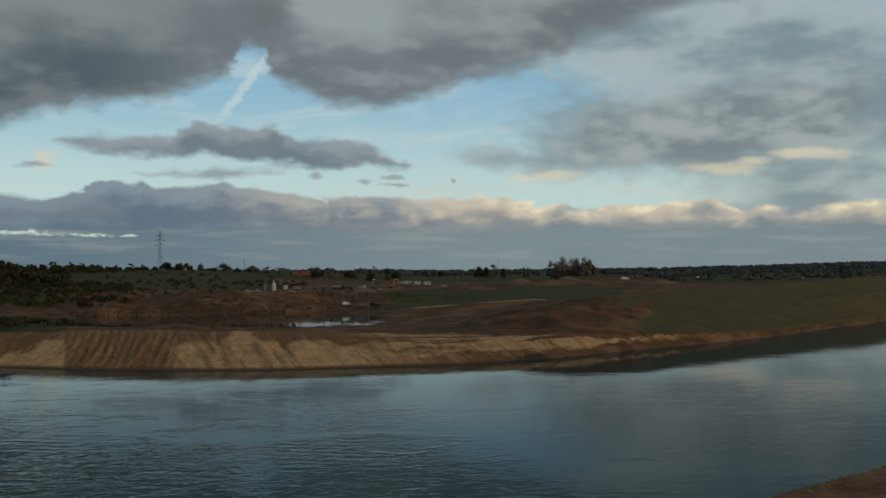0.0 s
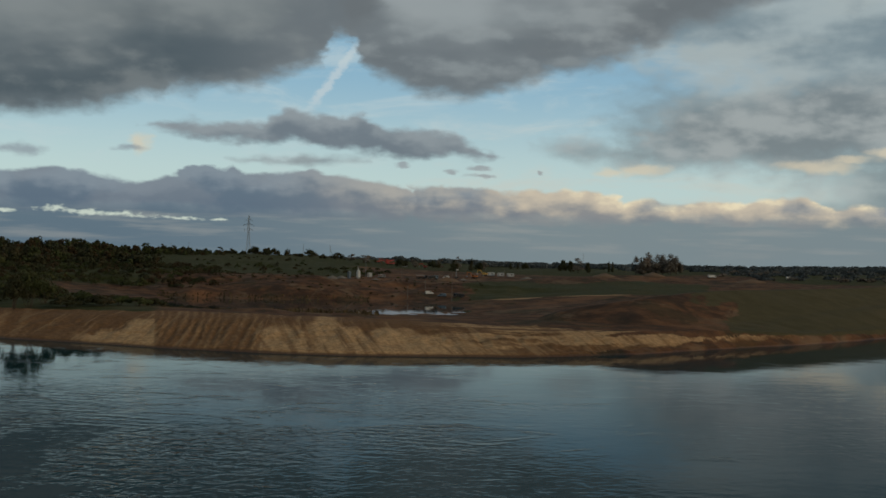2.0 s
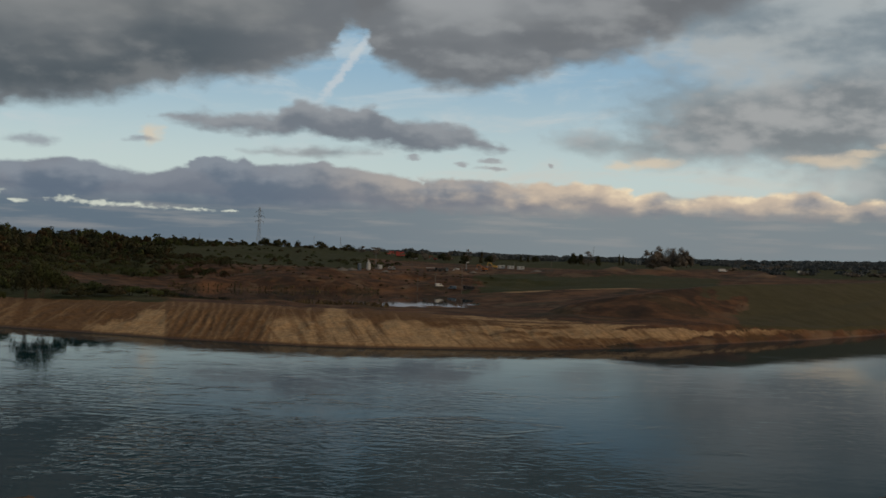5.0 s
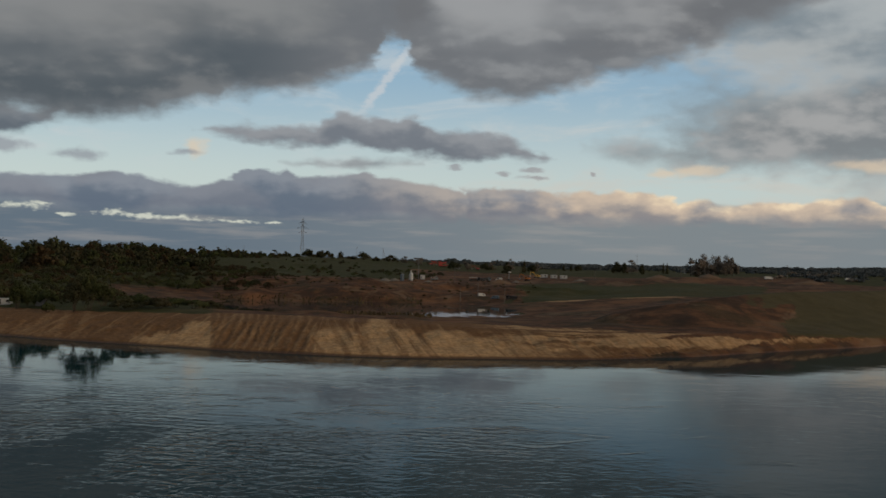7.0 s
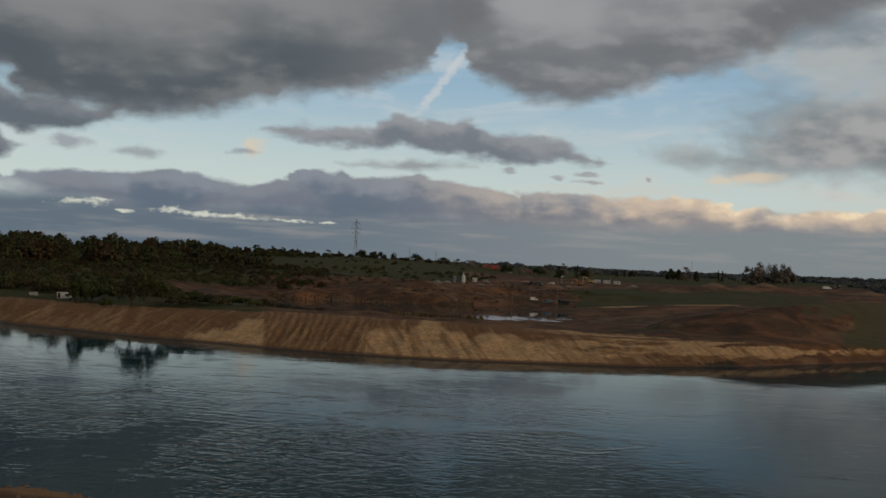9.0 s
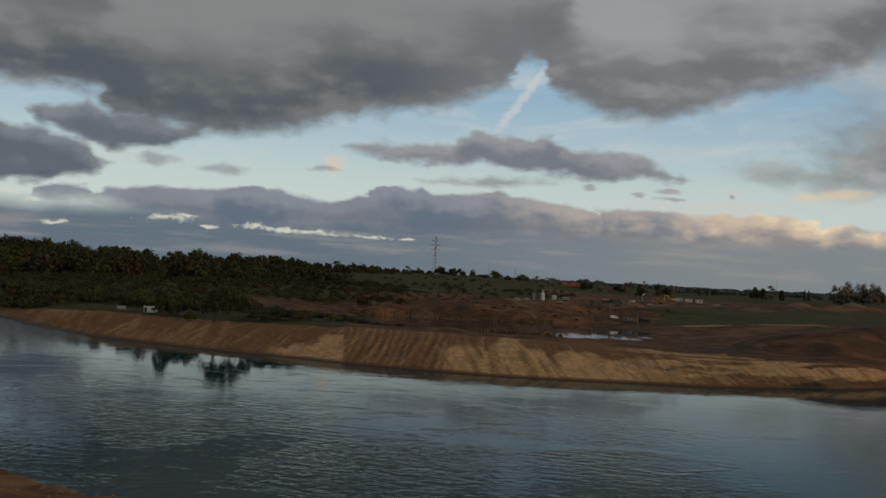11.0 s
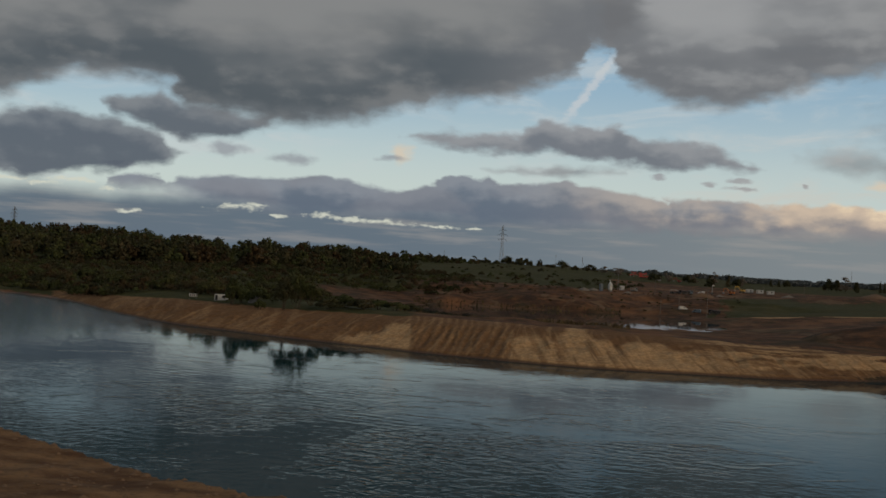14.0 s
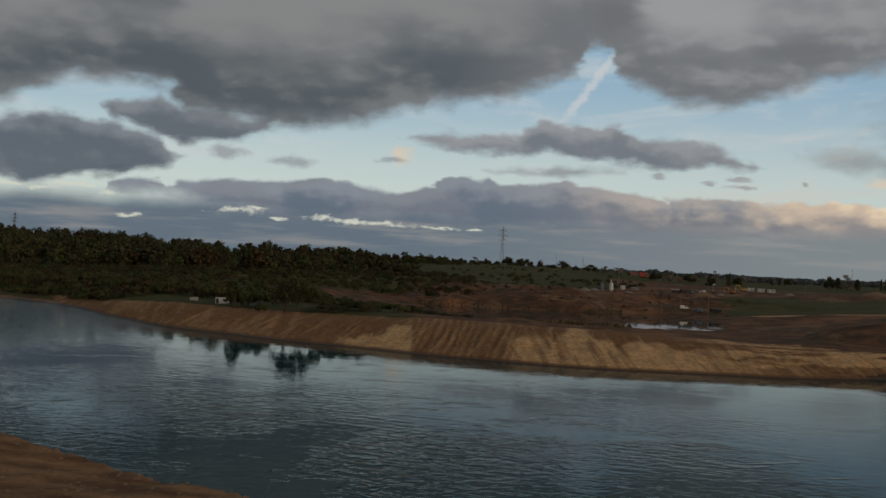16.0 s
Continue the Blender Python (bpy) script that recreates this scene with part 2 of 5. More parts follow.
    # bright slits under the bank
    g = k.math("ADD", field(GAP, k.vec("MULTIPLY_ADD", small, (1.2, 0.5, 0.0), k.xyz(az, el, 0.0)), 0.1), k.math("MULTIPLY", k.math("SUBTRACT", fine, 0.52), 3.4))
    sky = over(sky, k.step(g, -0.2, 0.8), (0.62, 0.64, 0.55), 0.9)

    # long roll in the veil, warm along its base
    g, up, down = layer(ROLL, bx, by, 1.8, 0.6)
    color = k.mix(k.step(k.math("MULTIPLY_ADD", relief, 0.5, k.math("MULTIPLY_ADD", lump, 0.5, calm)), 0.30, 0.72), (0.195, 0.210, 0.222), (0.35, 0.35, 0.35))
    sky = over(sky, k.step(g, -0.55, 1.0), color, 0.78)
    g = k.math("MULTIPLY_ADD", lump, 1.4, field(WARM, here, 0.3))
    sky = over(sky, k.step(g, -0.3, 0.8), (0.70, 0.57, 0.42), 0.68)

    # rolls at middle height
    g = k.math("MULTIPLY_ADD", lump, 2.0, field(PUFF, here, 0.1))
    sky = over(sky, k.step(g, -0.2, 0.7), k.mix(warm, (0.27, 0.29, 0.325), (0.33, 0.30, 0.30)), 0.75)
    for rows, rough, shade, bright in ((MID, 1.1, (0.152, 0.168, 0.197), (0.27, 0.28, 0.30)), (STRIP, 0.45, (0.17, 0.195, 0.225), (0.27, 0.285, 0.30)), (WEST, 1.0, (0.088, 0.108, 0.140), (0.18, 0.20, 0.225)), (ARM, 0.8, (0.100, 0.118, 0.145), (0.20, 0.215, 0.235))):
        g, up, down = layer(rows, bx, by, rough)
        lit = k.math("MULTIPLY_ADD", relief, 1.3, k.math("MULTIPLY_ADD", k.math("SUBTRACT", soft, 0.5), 2.2, k.step(down, 1.3, 0.0)))
        color = k.mix(k.step(lit, -0.1, 1.1), shade, bright)
        sky = over(sky, k.step(g, -0.20, 0.36), color, 0.94)

    # dark deck overhead; unseen close cover added past the modelled clouds dims the land
    plane = k.vec("DIVIDE", way, k.xyz(k.math("MAXIMUM", z, 0.05), k.math("MAXIMUM", z, 0.05), 1.0))
    broken = k.noise(plane, 0.55, 5.0, 0.55)
    for rows, shade, bright in ((DECK_EAST, (0.150, 0.158, 0.170), (0.31, 0.316, 0.322)), (DECK_WEST, (0.080, 0.094, 0.107), (0.225, 0.228, 0.228))):
        g, up, down = layer(rows, bx, by, 1.3, 0.5)
        rise = k.math("MULTIPLY_ADD", k.math("SUBTRACT", calm, 0.5), 8.0, up)
        shade = k.mix(k.step(az, -9.0, -1.0), shade, (0.150, 0.157, 0.168))
        color = k.mix(k.step(rise, 0.8, 6.0), shade, bright)
        color = over(color, k.step(k.math("MULTIPLY_ADD", relief, 0.5, calm), 0.44, 0.70), bright, 0.5)
        color = over(color, k.step(g, 1.2, 0.0), (0.19, 0.203, 0.218), 0.55)
        sky = over(sky, k.step(g, -0.45, 0.62), color, 0.97)
    beyond = k.math("MAXIMUM", k.step(el, 13.8, 19.0), k.step(k.math("ABSOLUTE", az), 36.0, 44.0))
    g = k.math("MULTIPLY", beyond, k.math("MULTIPLY", k.math("SUBTRACT", broken, 0.30), 4.0))
    # kept dark overhead, out of view, to lower the light on land and water
    cover = k.mix(k.step(broken, 0.40, 0.62), (0.19, 0.21, 0.225), (0.060, 0.072, 0.082))
    sky = over(sky, k.step(g, -0.12, 0.40), k.mix(k.step(el, 12.0, 24.0), (0.17, 0.18, 0.19), cover), k.math("MULTIPLY", beyond, 0.97))

    sky = k.mix(k.step(z, 0.0, -0.02), sky, (0.06, 0.06, 0.05))
    back = k.node("ShaderNodeBackground")
    k.put(back.inputs[0], sky)
    back.inputs[1].default_value = 1.0
    out = k.node("ShaderNodeOutputWorld")
    k.put(out.inputs[0], back.outputs[0])


build_world()
sun_data = bpy.data.lights.new("evening_sun", "SUN")
sun_data.energy, sun_data.angle, sun_data.color = 0.85, radians(14.0), (1.0, 0.76, 0.52)
sun = new("evening_sun", sun_data)
_a, _e = radians(SUN_AZIMUTH), radians(SUN_ELEVATION + 9.0)
sun.matrix_world = look((math.sin(_a) * 100 * math.cos(_e), math.cos(_a) * 100 * math.cos(_e), 100 * math.sin(_e)), (0, 0, 0))
scene.view_settings.exposure = 0.0

# ------------------------------------------------------------------ plan of the land
# All lengths of the plan are in units of U metres.
# far shore: azimuth, distance of the waterline, height of the bank's brow, its set-back
SHORE = (
    (-180, 600, 1.0, 10), (-60, 520, 1.0, 10), (-40, 430, 1.0, 10), (-31, 362, 1.0, 10), (-27.3, 326, 0.9, 14), (-24.4, 259, 2.3, 24),
    (-21.5, 229, 3.5, 27), (-17.2, 207, 3.2, 27), (-14, 197, 3.3, 27), (-9, 182, 4.0, 27), (-3.6, 173, 4.2, 27), (1.8, 170, 4.0, 26),
    (9.6, 173, 3.2, 20), (12.6, 178, 3.1, 18), (17, 190, 3.2, 14), (21.4, 213, 3.0, 9), (25, 233, 2.0, 6), (28, 263, 2.0, 6),
    (31.4, 310, 2.0, 6), (36, 420, 2.0, 6), (45, 700, 2.0, 6), (180, 600, 1.0, 10),
)
# near terrace: azimuth, distance of its brow
TERRACE = ((-180, 5000), (-95, 5000), (-60, 75), (-40, 52), (-29.5, 40), (-25.4, 35.5), (-21.2, 32), (-16, 30), (-10, 27), (0, 25), (10, 25), (20, 27), (27, 32.3), (32.3, 39), (40, 52), (60, 90), (95, 5000), (180, 5000))
TERRACE_Z = 8.5
# dyke on the sunny side: azimuth, set-back of its toe and crown from the waterline, height of the crown
DYKE = ((9, 40, 60, 0.0), (12.3, 28, 58, 5.3), (14.5, 19, 54, 6.9), (16.5, 13, 52, 8.2), (19.9, 6, 58, 9.8), (22.4, 5, 62, 10.1), (27.5, 2, 74, 10.6), (32.5, 1, 90, 12.9), (36, 1, 96, 13.9), (60, 1, 96, 14.0))
# land behind: heights by azimuth (rows) at these distances (columns)
FAR_R = (240, 290, 345, 385, 430, 500, 600, 900, 3100)
FAR_A = (-45, -30, -22, -14, -7, -2, 3, 9, 15, 22, 33)
FAR_Z = (
    (2, 2, 2, 2, 3, 5, 9, 24, 38), (2, 2, 2, 2.5, 3.5, 6, 10, 23, 38), (5, 4.5, 4.5, 4.8, 5.5, 7.5, 10.5, 20, 34), (5, 4, 4, 5, 6, 8, 10.5, 18, 27),
    (4, 0.9, -0.8, -0.3, 5.2, 7.6, 11, 19.2, 22), (3.2, 1.7, -1.0, -0.4, 4.2, 7.2, 10.5, 19.3, 20), (2.9, 1.05, -0.8, 0.2, 4.2, 6.6, 9.3, 15.6, 18), (3.0, 1.4, 1.5, 3.2, 5.2, 7, 8.6, 11, 18),
    (4, 4.5, 5, 5.6, 6.4, 8, 9, 11.5, 18), (5, 5, 6, 6.3, 6.8, 8, 9, 12, 20), (6, 7, 8, 8, 8.3, 9, 10, 13, 33),
)
POND_Z = 0.6


def lattice(ix, iy, seed):
    h = np.sin(ix * 127.1 + iy * 311.7 + seed * 74.7) * 43758.5453
    return h - np.floor(h)


def value_noise(x, y, seed=0):
    ix, iy = np.floor(x), np.floor(y)
    fx, fy = x - ix, y - iy
    fx, fy = fx * fx * (3 - 2 * fx), fy * fy * (3 - 2 * fy)
    a, b = lattice(ix, iy, seed), lattice(ix + 1, iy, seed)
    c, d = lattice(ix, iy + 1, seed), lattice(ix + 1, iy + 1, seed)
    return (a + (b - a) * fx) * (1 - fy) + (c + (d - c) * fx) * fy - 0.5


def fbm(x, y, octaves=4, seed=0):
    total, amp = 0, 1.0
    for i in range(octaves):
        total = total + amp * value_noise(x, y, seed + i)
        x, y, amp = x * 2.03 + 7.1, y * 2.03 + 3.7, amp * 0.5
    return total


def smooth(v, lo, hi):
    t = np.clip((v - lo) / (hi - lo), 0, 1)
    return t * t * (3 - 2 * t)


def table(az, rows, column):
    """Value of a plan table at a bearing, its corners rounded off."""
    grid = np.arange(-180, 180.1, 0.25)
    v = np.interp(grid, [r[0] for r in rows], [r[column] for r in rows])
    bell = np.exp(-np.linspace(-2, 2, 15) ** 2)
    v = np.convolve(np.pad(v, 7, mode="edge"), bell / bell.sum(), mode="valid")
    return np.interp(az, grid, v)


# spoil heaps: x, y, radius, height
HEAPS = ((-19, 418, 25, 3.0), (-9, 412, 12, 0.8), (3.0, 402, 8, 2.2), (-46, 428, 30, 0.8), (8, 445, 20, 0.8), (-70, 330, 18, 0.6), (44, 440, 12, 1.2), (60, 450, 12, 1.0), (120, 500, 30, 2.0), (165, 560, 40, 2.5), (-16, 246, 8, 0.8), (3, 238, 6, 0.7))


def tipped_loads():
    """Smaller heaps that tippers left between the pond and the terrace."""
    rng = np.random.default_rng(3)
    made = []
    for _ in range(22):
        a, r = radians(rng.uniform(-9, 10)), rng.uniform(388, 466)
        rad = rng.uniform(4, 11)
        made.append((r * math.sin(a), r * math.cos(a), rad, rad * rng.uniform(0.06, 0.12)))
    return tuple(made)


TIPPED = tipped_loads()


def furrow_phase(az, f):
    """Grader furrows that lean up the bank, one way upstream and the other way downstream."""
    lean = np.where(az < -3.7, -0.75, 1.3)
    return (az + lean * f + fbm(az * 1.1, f * 0.5, 4, 4) * 0.4) * 6.2832 / np.where(az < -3.7, 0.44, 0.75)


def land(x, y):
    """Height of the ground in metres, and how far (in plan units) each spot lies behind the far waterline."""
    x, y = np.asarray(x, float) / U, np.asarray(y, float) / U
    r, az = np.hypot(x, y), np.degrees(np.arctan2(x, y))
    wander = fbm(x * 0.06, y * 0.06, 3, 3) * 3.0
    shore = table(az, SHORE, 1) + wander * np.clip((table(az, SHORE, 1) - 100) / 200, 0.2, 1)
    brow, back = table(az, SHORE, 2), table(az, SHORE, 3)
    s = r - shore
    # country behind
    cols = np.array([np.interp(az, FAR_A, [row[i] for row in FAR_Z]) for i in range(len(FAR_R))])
    idx = np.clip(np.searchsorted(FAR_R, r) - 1, 0, len(FAR_R) - 2)
    r0, r1 = np.array(FAR_R)[idx], np.array(FAR_R)[idx + 1]
    z0, z1 = np.take_along_axis(cols, idx[None], 0)[0], np.take_along_axis(cols, idx[None] + 1, 0)[0]
    t = np.clip((r - r0) / (r1 - r0), 0, 1)
    country = z0 + (z1 - z0) * (t * 0.5 + 0.5 * t * t * (3 - 2 * t))
    country = country + fbm(x * 0.012, y * 0.012, 4, 9) * np.clip((r - 220) / 200, 0, 1) * 2.2 + fbm(x * 0.15, y * 0.15, 3, 5) * 0.3 * smooth(r, 190, 260)
    # dug-over ground: a cut step and gullies
    dug = smooth(r, 380, 405) * smooth(r, 560, 480) * smooth(az, -13, -8) * smooth(az, 16, 9)
    step = 452 + fbm(x * 0.02, y * 0.02, 3, 51) * 34
    country = country + dug * (smooth(r, step - 9, step + 3) * 1.6 - 1.0 + (0.4 - np.abs(fbm(x * 0.05, y * 0.05, 4, 52)) * 2.2) * 0.45)
    for hx, hy, rad, h in HEAPS + TIPPED:
        d = np.hypot(x - hx, (y - hy) * 0.8) / rad
        d = d * (1 + 0.14 * value_noise(x * 0.12, y * 0.12, 21))
        country = country + h * np.clip(1.15 - d, 0, 0.82) / 0.82
    # bank face with grader furrows
    f = np.clip(s / back, 0, 1)
    face = brow * (0.12 * smooth(f, 0.0, 0.06) + 0.88 * (f * 0.8 + 0.2 * smooth(f, 0.0, 1.0)))
    furrow = np.sin(furrow_phase(az, f))
    cut = smooth(az, -9.3, -9.0) * smooth(az, -3.2, -4.2) + 0.45 * smooth(az, -13.5, -12.5) * smooth(az, -10.6, -11.2) + 0.22 * smooth(az, 1.0, 3.0) * smooth(az, 9.0, 6.0)
    face = face + 0.20 * furrow * cut * np.sin(np.clip(f, 0, 1) * 3.1416) + fbm(x * 0.4, y * 0.4, 4, 11) * 0.6 * np.sin(f * 3.1416) - 0.22 * smooth(0.10 - np.abs(fbm((az + np.where(az < -3.7, -0.8, 1.3) * f) * 1.4, f * 0.6, 4, 19)), 0.0, 0.10) * np.sin(f * 3.1416)
    ahead = smooth(s, back * 1.15, back * 1.15 + 34)
    z = np.where(s < back, face, brow + (country - brow) * ahead + fbm(x * 0.35, y * 0.35, 3, 6) * 0.3 * (1 - ahead))
    # dyke
    toe, crown, top = table(az, DYKE, 1), table(az, DYKE, 2), table(az, DYKE, 3)
    up = np.clip((s - toe) / (crown - toe), 0, 1)
    down = np.clip((s - crown - 7) / 16, 0, 1)
    z = np.where(s > 0, np.maximum(z, top * up * (1 - down) + fbm(x * 0.08, y * 0.08, 3, 8) * 0.3 * up * (1 - down) * (top > 1)), z)
    # river bed and near terrace
    z = np.where(s < 0, np.maximum(-3.0, s * 0.35), z)
    edge = table(az, TERRACE, 1) * (1 + 0.035 * fbm(az * 0.35, r * 0.02, 4, 13))
    n = (edge - r) / 13.0
    near = TERRACE_Z + fbm(x * 0.45, y * 0.45, 4, 15) * 0.22 + fbm(x * 0.08, y * 0.08, 2, 17) * 0.6 - np.clip(-n, 0, 1) * 11.5
    z = np.where(r < edge + 13.0, np.maximum(near, -3.0), z)
    return z * U, s


# ------------------------------------------------------------------ materials
def material(name):
    m = bpy.data.materials.new(name)
    m.use_nodes = True
    k = Nodes(m.node_tree)
    p = k.node("ShaderNodeBsdfPrincipled")
    out = k.node("ShaderNodeOutputMaterial")
    k.put(out.inputs[0], p.outputs[0])
    return m, k, p


def place(k):
    """Position in plan units."""
    return k.vec("MULTIPLY", k.node("ShaderNodeNewGeometry").outputs["Position"], (1 / U, 1 / U, 1 / U))


def paint(name, color, rough=0.6, metal=0.0, wear=0.25, scale=3.0):
    """Coated or plain surface with dirt and slight unevenness."""
    m, k, p = material(name)
    here = k.node("ShaderNodeTexCoord").outputs["Object"]
    n = k.noise(here, scale, 5.0, 0.6)
    n2 = k.noise(here, scale * 6, 3.0, 0.6)
    dirt = tuple(c * 0.55 + s * 0.45 for c, s in zip(color, (0.10, 0.075, 0.05)))
    col = k.mix(k.math("MULTIPLY", k.step(n, 0.42, 0.72), wear * 2), color, dirt)
    col = k.mix(k.math("MULTIPLY", k.step(n2, 0.5, 0.8), wear), col, tuple(c * 0.7 for c in color))
    k.put(p.inputs["Base Color"], col)
    k.put(p.inputs["Roughness"], k.step(n, 0.3, 0.8, max(rough - 0.1, 0.05), min(rough + 0.15, 1.0)))
    p.inputs["Metallic"].default_value = metal
    k.put(p.inputs["Normal"], k.bump(n2, 0.15, 0.02))
    return m


def leaves(name, color, second, third=None):
    """Foliage: every clump of leaves has its own tone."""
    m, k, p = material(name)
    geo = k.node("ShaderNodeNewGeometry")
    rnd = geo.outputs["Random Per Island"]
    patch = k.noise(geo.outputs["Position"], 0.05, 3.0, 0.6)
    crown = k.noise(geo.outputs["Position"], 0.14, 2.0, 0.5)
    col = k.mix(k.math("MULTIPLY", rnd, 0.15), color, second)
    col = k.mix(k.step(crown, 0.38, 0.66), tuple(c * 0.62 for c in color), col)
    col = k.mix(k.step(patch, 0.5, 0.66), col, third or second)
    k.put(p.inputs["Base Color"], col)
    p.inputs["Roughness"].default_value = 0.85
    p.inputs["Specular IOR Level"].default_value = 0.15
    return m


def make_ground_material():
    m, k, p = material("earth")
    here = place(k)

    def mask(name):
        return k.node("ShaderNodeAttribute", attribute_name=name).outputs["Fac"]

    sand, grass, dyke, near, field, furrow = (mask(n) for n in ("sand", "grass", "dyke", "near", "field", "furrow"))
    broad = k.noise(here, 0.035, 5.0, 0.6)
    mid = k.noise(here, 0.22, 5.0, 0.62)
    fine = k.noise(here, 1.3, 6.0, 0.65)
    grain = k.noise(here, 7.0, 4.0, 0.65)
    x, y, z = k.split(here)
    # bare clay and mud
    mud = k.mix(k.step(mid, 0.40, 0.64), (0.086, 0.043, 0.024), (0.190, 0.090, 0.043))
    mud = k.mix(k.math("MULTIPLY", k.step(broad, 0.5, 0.64), 0.8), mud, (0.275, 0.125, 0.056))
    tracks = k.noise(k.vec("MULTIPLY", here, (0.07, 0.06, 0.25)), 1.0, 5.0, 0.6, distortion=0.6)
    mud = k.mix(k.math("MULTIPLY", k.step(tracks, 0.54, 0.70), 0.5), mud, (0.22, 0.14, 0.083))
    mud = k.mix(k.math("MULTIPLY", k.step(fine, 0.5, 0.75), 0.6), mud, (0.05, 0.038, 0.028))
    spoil = k.noise(k.vec("MULTIPLY", here, (0.10, 0.05, 0.30)), 1.0, 5.0, 0.6, distortion=0.7)
    mud = k.mix(k.math("MULTIPLY", k.step(spoil, 0.55, 0.68), 0.55), mud, (0.27, 0.175, 0.10))
    mud = k.mix(k.math("MULTIPLY", k.step(spoil, 0.46, 0.34), 0.6), mud, (0.040, 0.030, 0.022))
    weeds = k.step(k.noise(k.vec("MULTIPLY", here, (0.07, 0.035, 0.1)), 1.0, 5.0, 0.65), 0.53, 0.62)
    mud = k.mix(k.math("MULTIPLY", weeds, 0.5), mud, (0.034, 0.038, 0.018))
    # turf
    turf = k.mix(k.step(mid, 0.35, 0.65), (0.048, 0.050, 0.014), (0.080, 0.076, 0.023))
    turf = k.mix(k.math("MULTIPLY", k.step(broad, 0.52, 0.68), 0.6), turf, (0.11, 0.085, 0.042))
    turf = k.mix(k.math("MULTIPLY", k.step(fine, 0.5, 0.8), 0.7), turf, (0.022, 0.028, 0.014))
    # thin grass on the dyke's clay
    thin = k.mix(k.step(mid, 0.30, 0.70), (0.088, 0.072, 0.032), (0.118, 0.094, 0.044))
    thin = k.mix(k.math("MULTIPLY", k.step(tracks, 0.5, 0.7), 0.3), thin, (0.14, 0.105, 0.058))
    thin = k.mix(k.math("MULTIPLY", k.step(fine, 0.5, 0.8), 0.5), thin, (0.06, 0.055, 0.028))
    # dredged sand
    dry = k.mix(k.step(fine, 0.36, 0.66), (0.47, 0.275, 0.125), (0.70, 0.435, 0.22))
    dry = k.mix(k.math("MULTIPLY", k.step(mid, 0.50, 0.70), 0.35), dry, (0.20, 0.11, 0.052))
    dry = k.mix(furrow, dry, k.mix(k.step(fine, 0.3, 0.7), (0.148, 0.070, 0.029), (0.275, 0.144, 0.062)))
    # rills that water and the grader left down the bank, leaning away from the cutting on both sides
    lean = k.step(x, -12.0, -10.6, -0.55, 0.95)
    along = k.math("MULTIPLY_ADD", z, lean, x)
    rill = k.noise(k.xyz(k.math("MULTIPLY", along, 0.75), k.math("MULTIPLY", z, 0.16), k.math("MULTIPLY", y, 0.02)), 1.0, 5.0, 0.62)
    dry = k.mix(k.math("MULTIPLY", k.step(rill, 0.53, 0.66), k.step(broad, 0.40, 0.58, 0.30, 0.65)), dry, (0.165, 0.078, 0.032))
    dry = k.mix(k.math("MULTIPLY", k.step(rill, 0.46, 0.34), 0.32), dry, (0.66, 0.42, 0.21))
    dry = k.mix(k.math("MULTIPLY", k.step(grain, 0.52, 0.75), 0.45), dry, (0.25, 0.17, 0.10))
    wet = k.step(k.math("ADD", z, k.math("MULTIPLY", k.math("SUBTRACT", mid, 0.5), 0.5)), 0.50, 0.12)
    dry = k.mix(k.math("MULTIPLY", wet, 0.9), dry, (0.11, 0.056, 0.028))
    # near terrace
    close = k.mix(k.step(k.noise(k.vec("MULTIPLY", here, (0.35, 0.75, 0.5)), 1.0, 6.0, 0.62), 0.36, 0.66), (0.125, 0.060, 0.028), (0.31, 0.175, 0.085))
    close = k.mix(k.math("MULTIPLY", k.step(grain, 0.5, 0.72), 0.6), close, (0.09, 0.05, 0.028))

    def edged(v):
        return k.step(k.math("ADD", v, k.math("MULTIPLY", k.math("SUBTRACT", k.noise(here, 0.3, 5.0, 0.7), 0.5), 0.9)), 0.4, 0.6)

    col = k.mix(edged(grass), mud, turf)
    meadow = k.mix(k.step(fine, 0.35, 0.7), (0.046, 0.056, 0.019), (0.080, 0.083, 0.032))
    col = k.mix(k.math("MULTIPLY", edged(field), 0.85), col, meadow)
    col = k.mix(edged(dyke), col, thin)
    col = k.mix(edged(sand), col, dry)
    col = k.mix(near, col, close)
    k.put(p.inputs["Base Color"], col)
    k.put(p.inputs["Roughness"], k.step(wet, 0.0, 1.0, 0.95, 0.5))
    p.inputs["Specular IOR Level"].default_value = 0.2
    b = k.bump(mid, 0.4, 0.6)
    b = k.bump(fine, 0.7, 0.25, b)
    b = k.bump(grain, 0.4, 0.03, b)
    b = k.bump(rill, k.math("MULTIPLY", sand, 0.8), 0.5, b)
    k.put(p.inputs["Normal"], b)
    return m


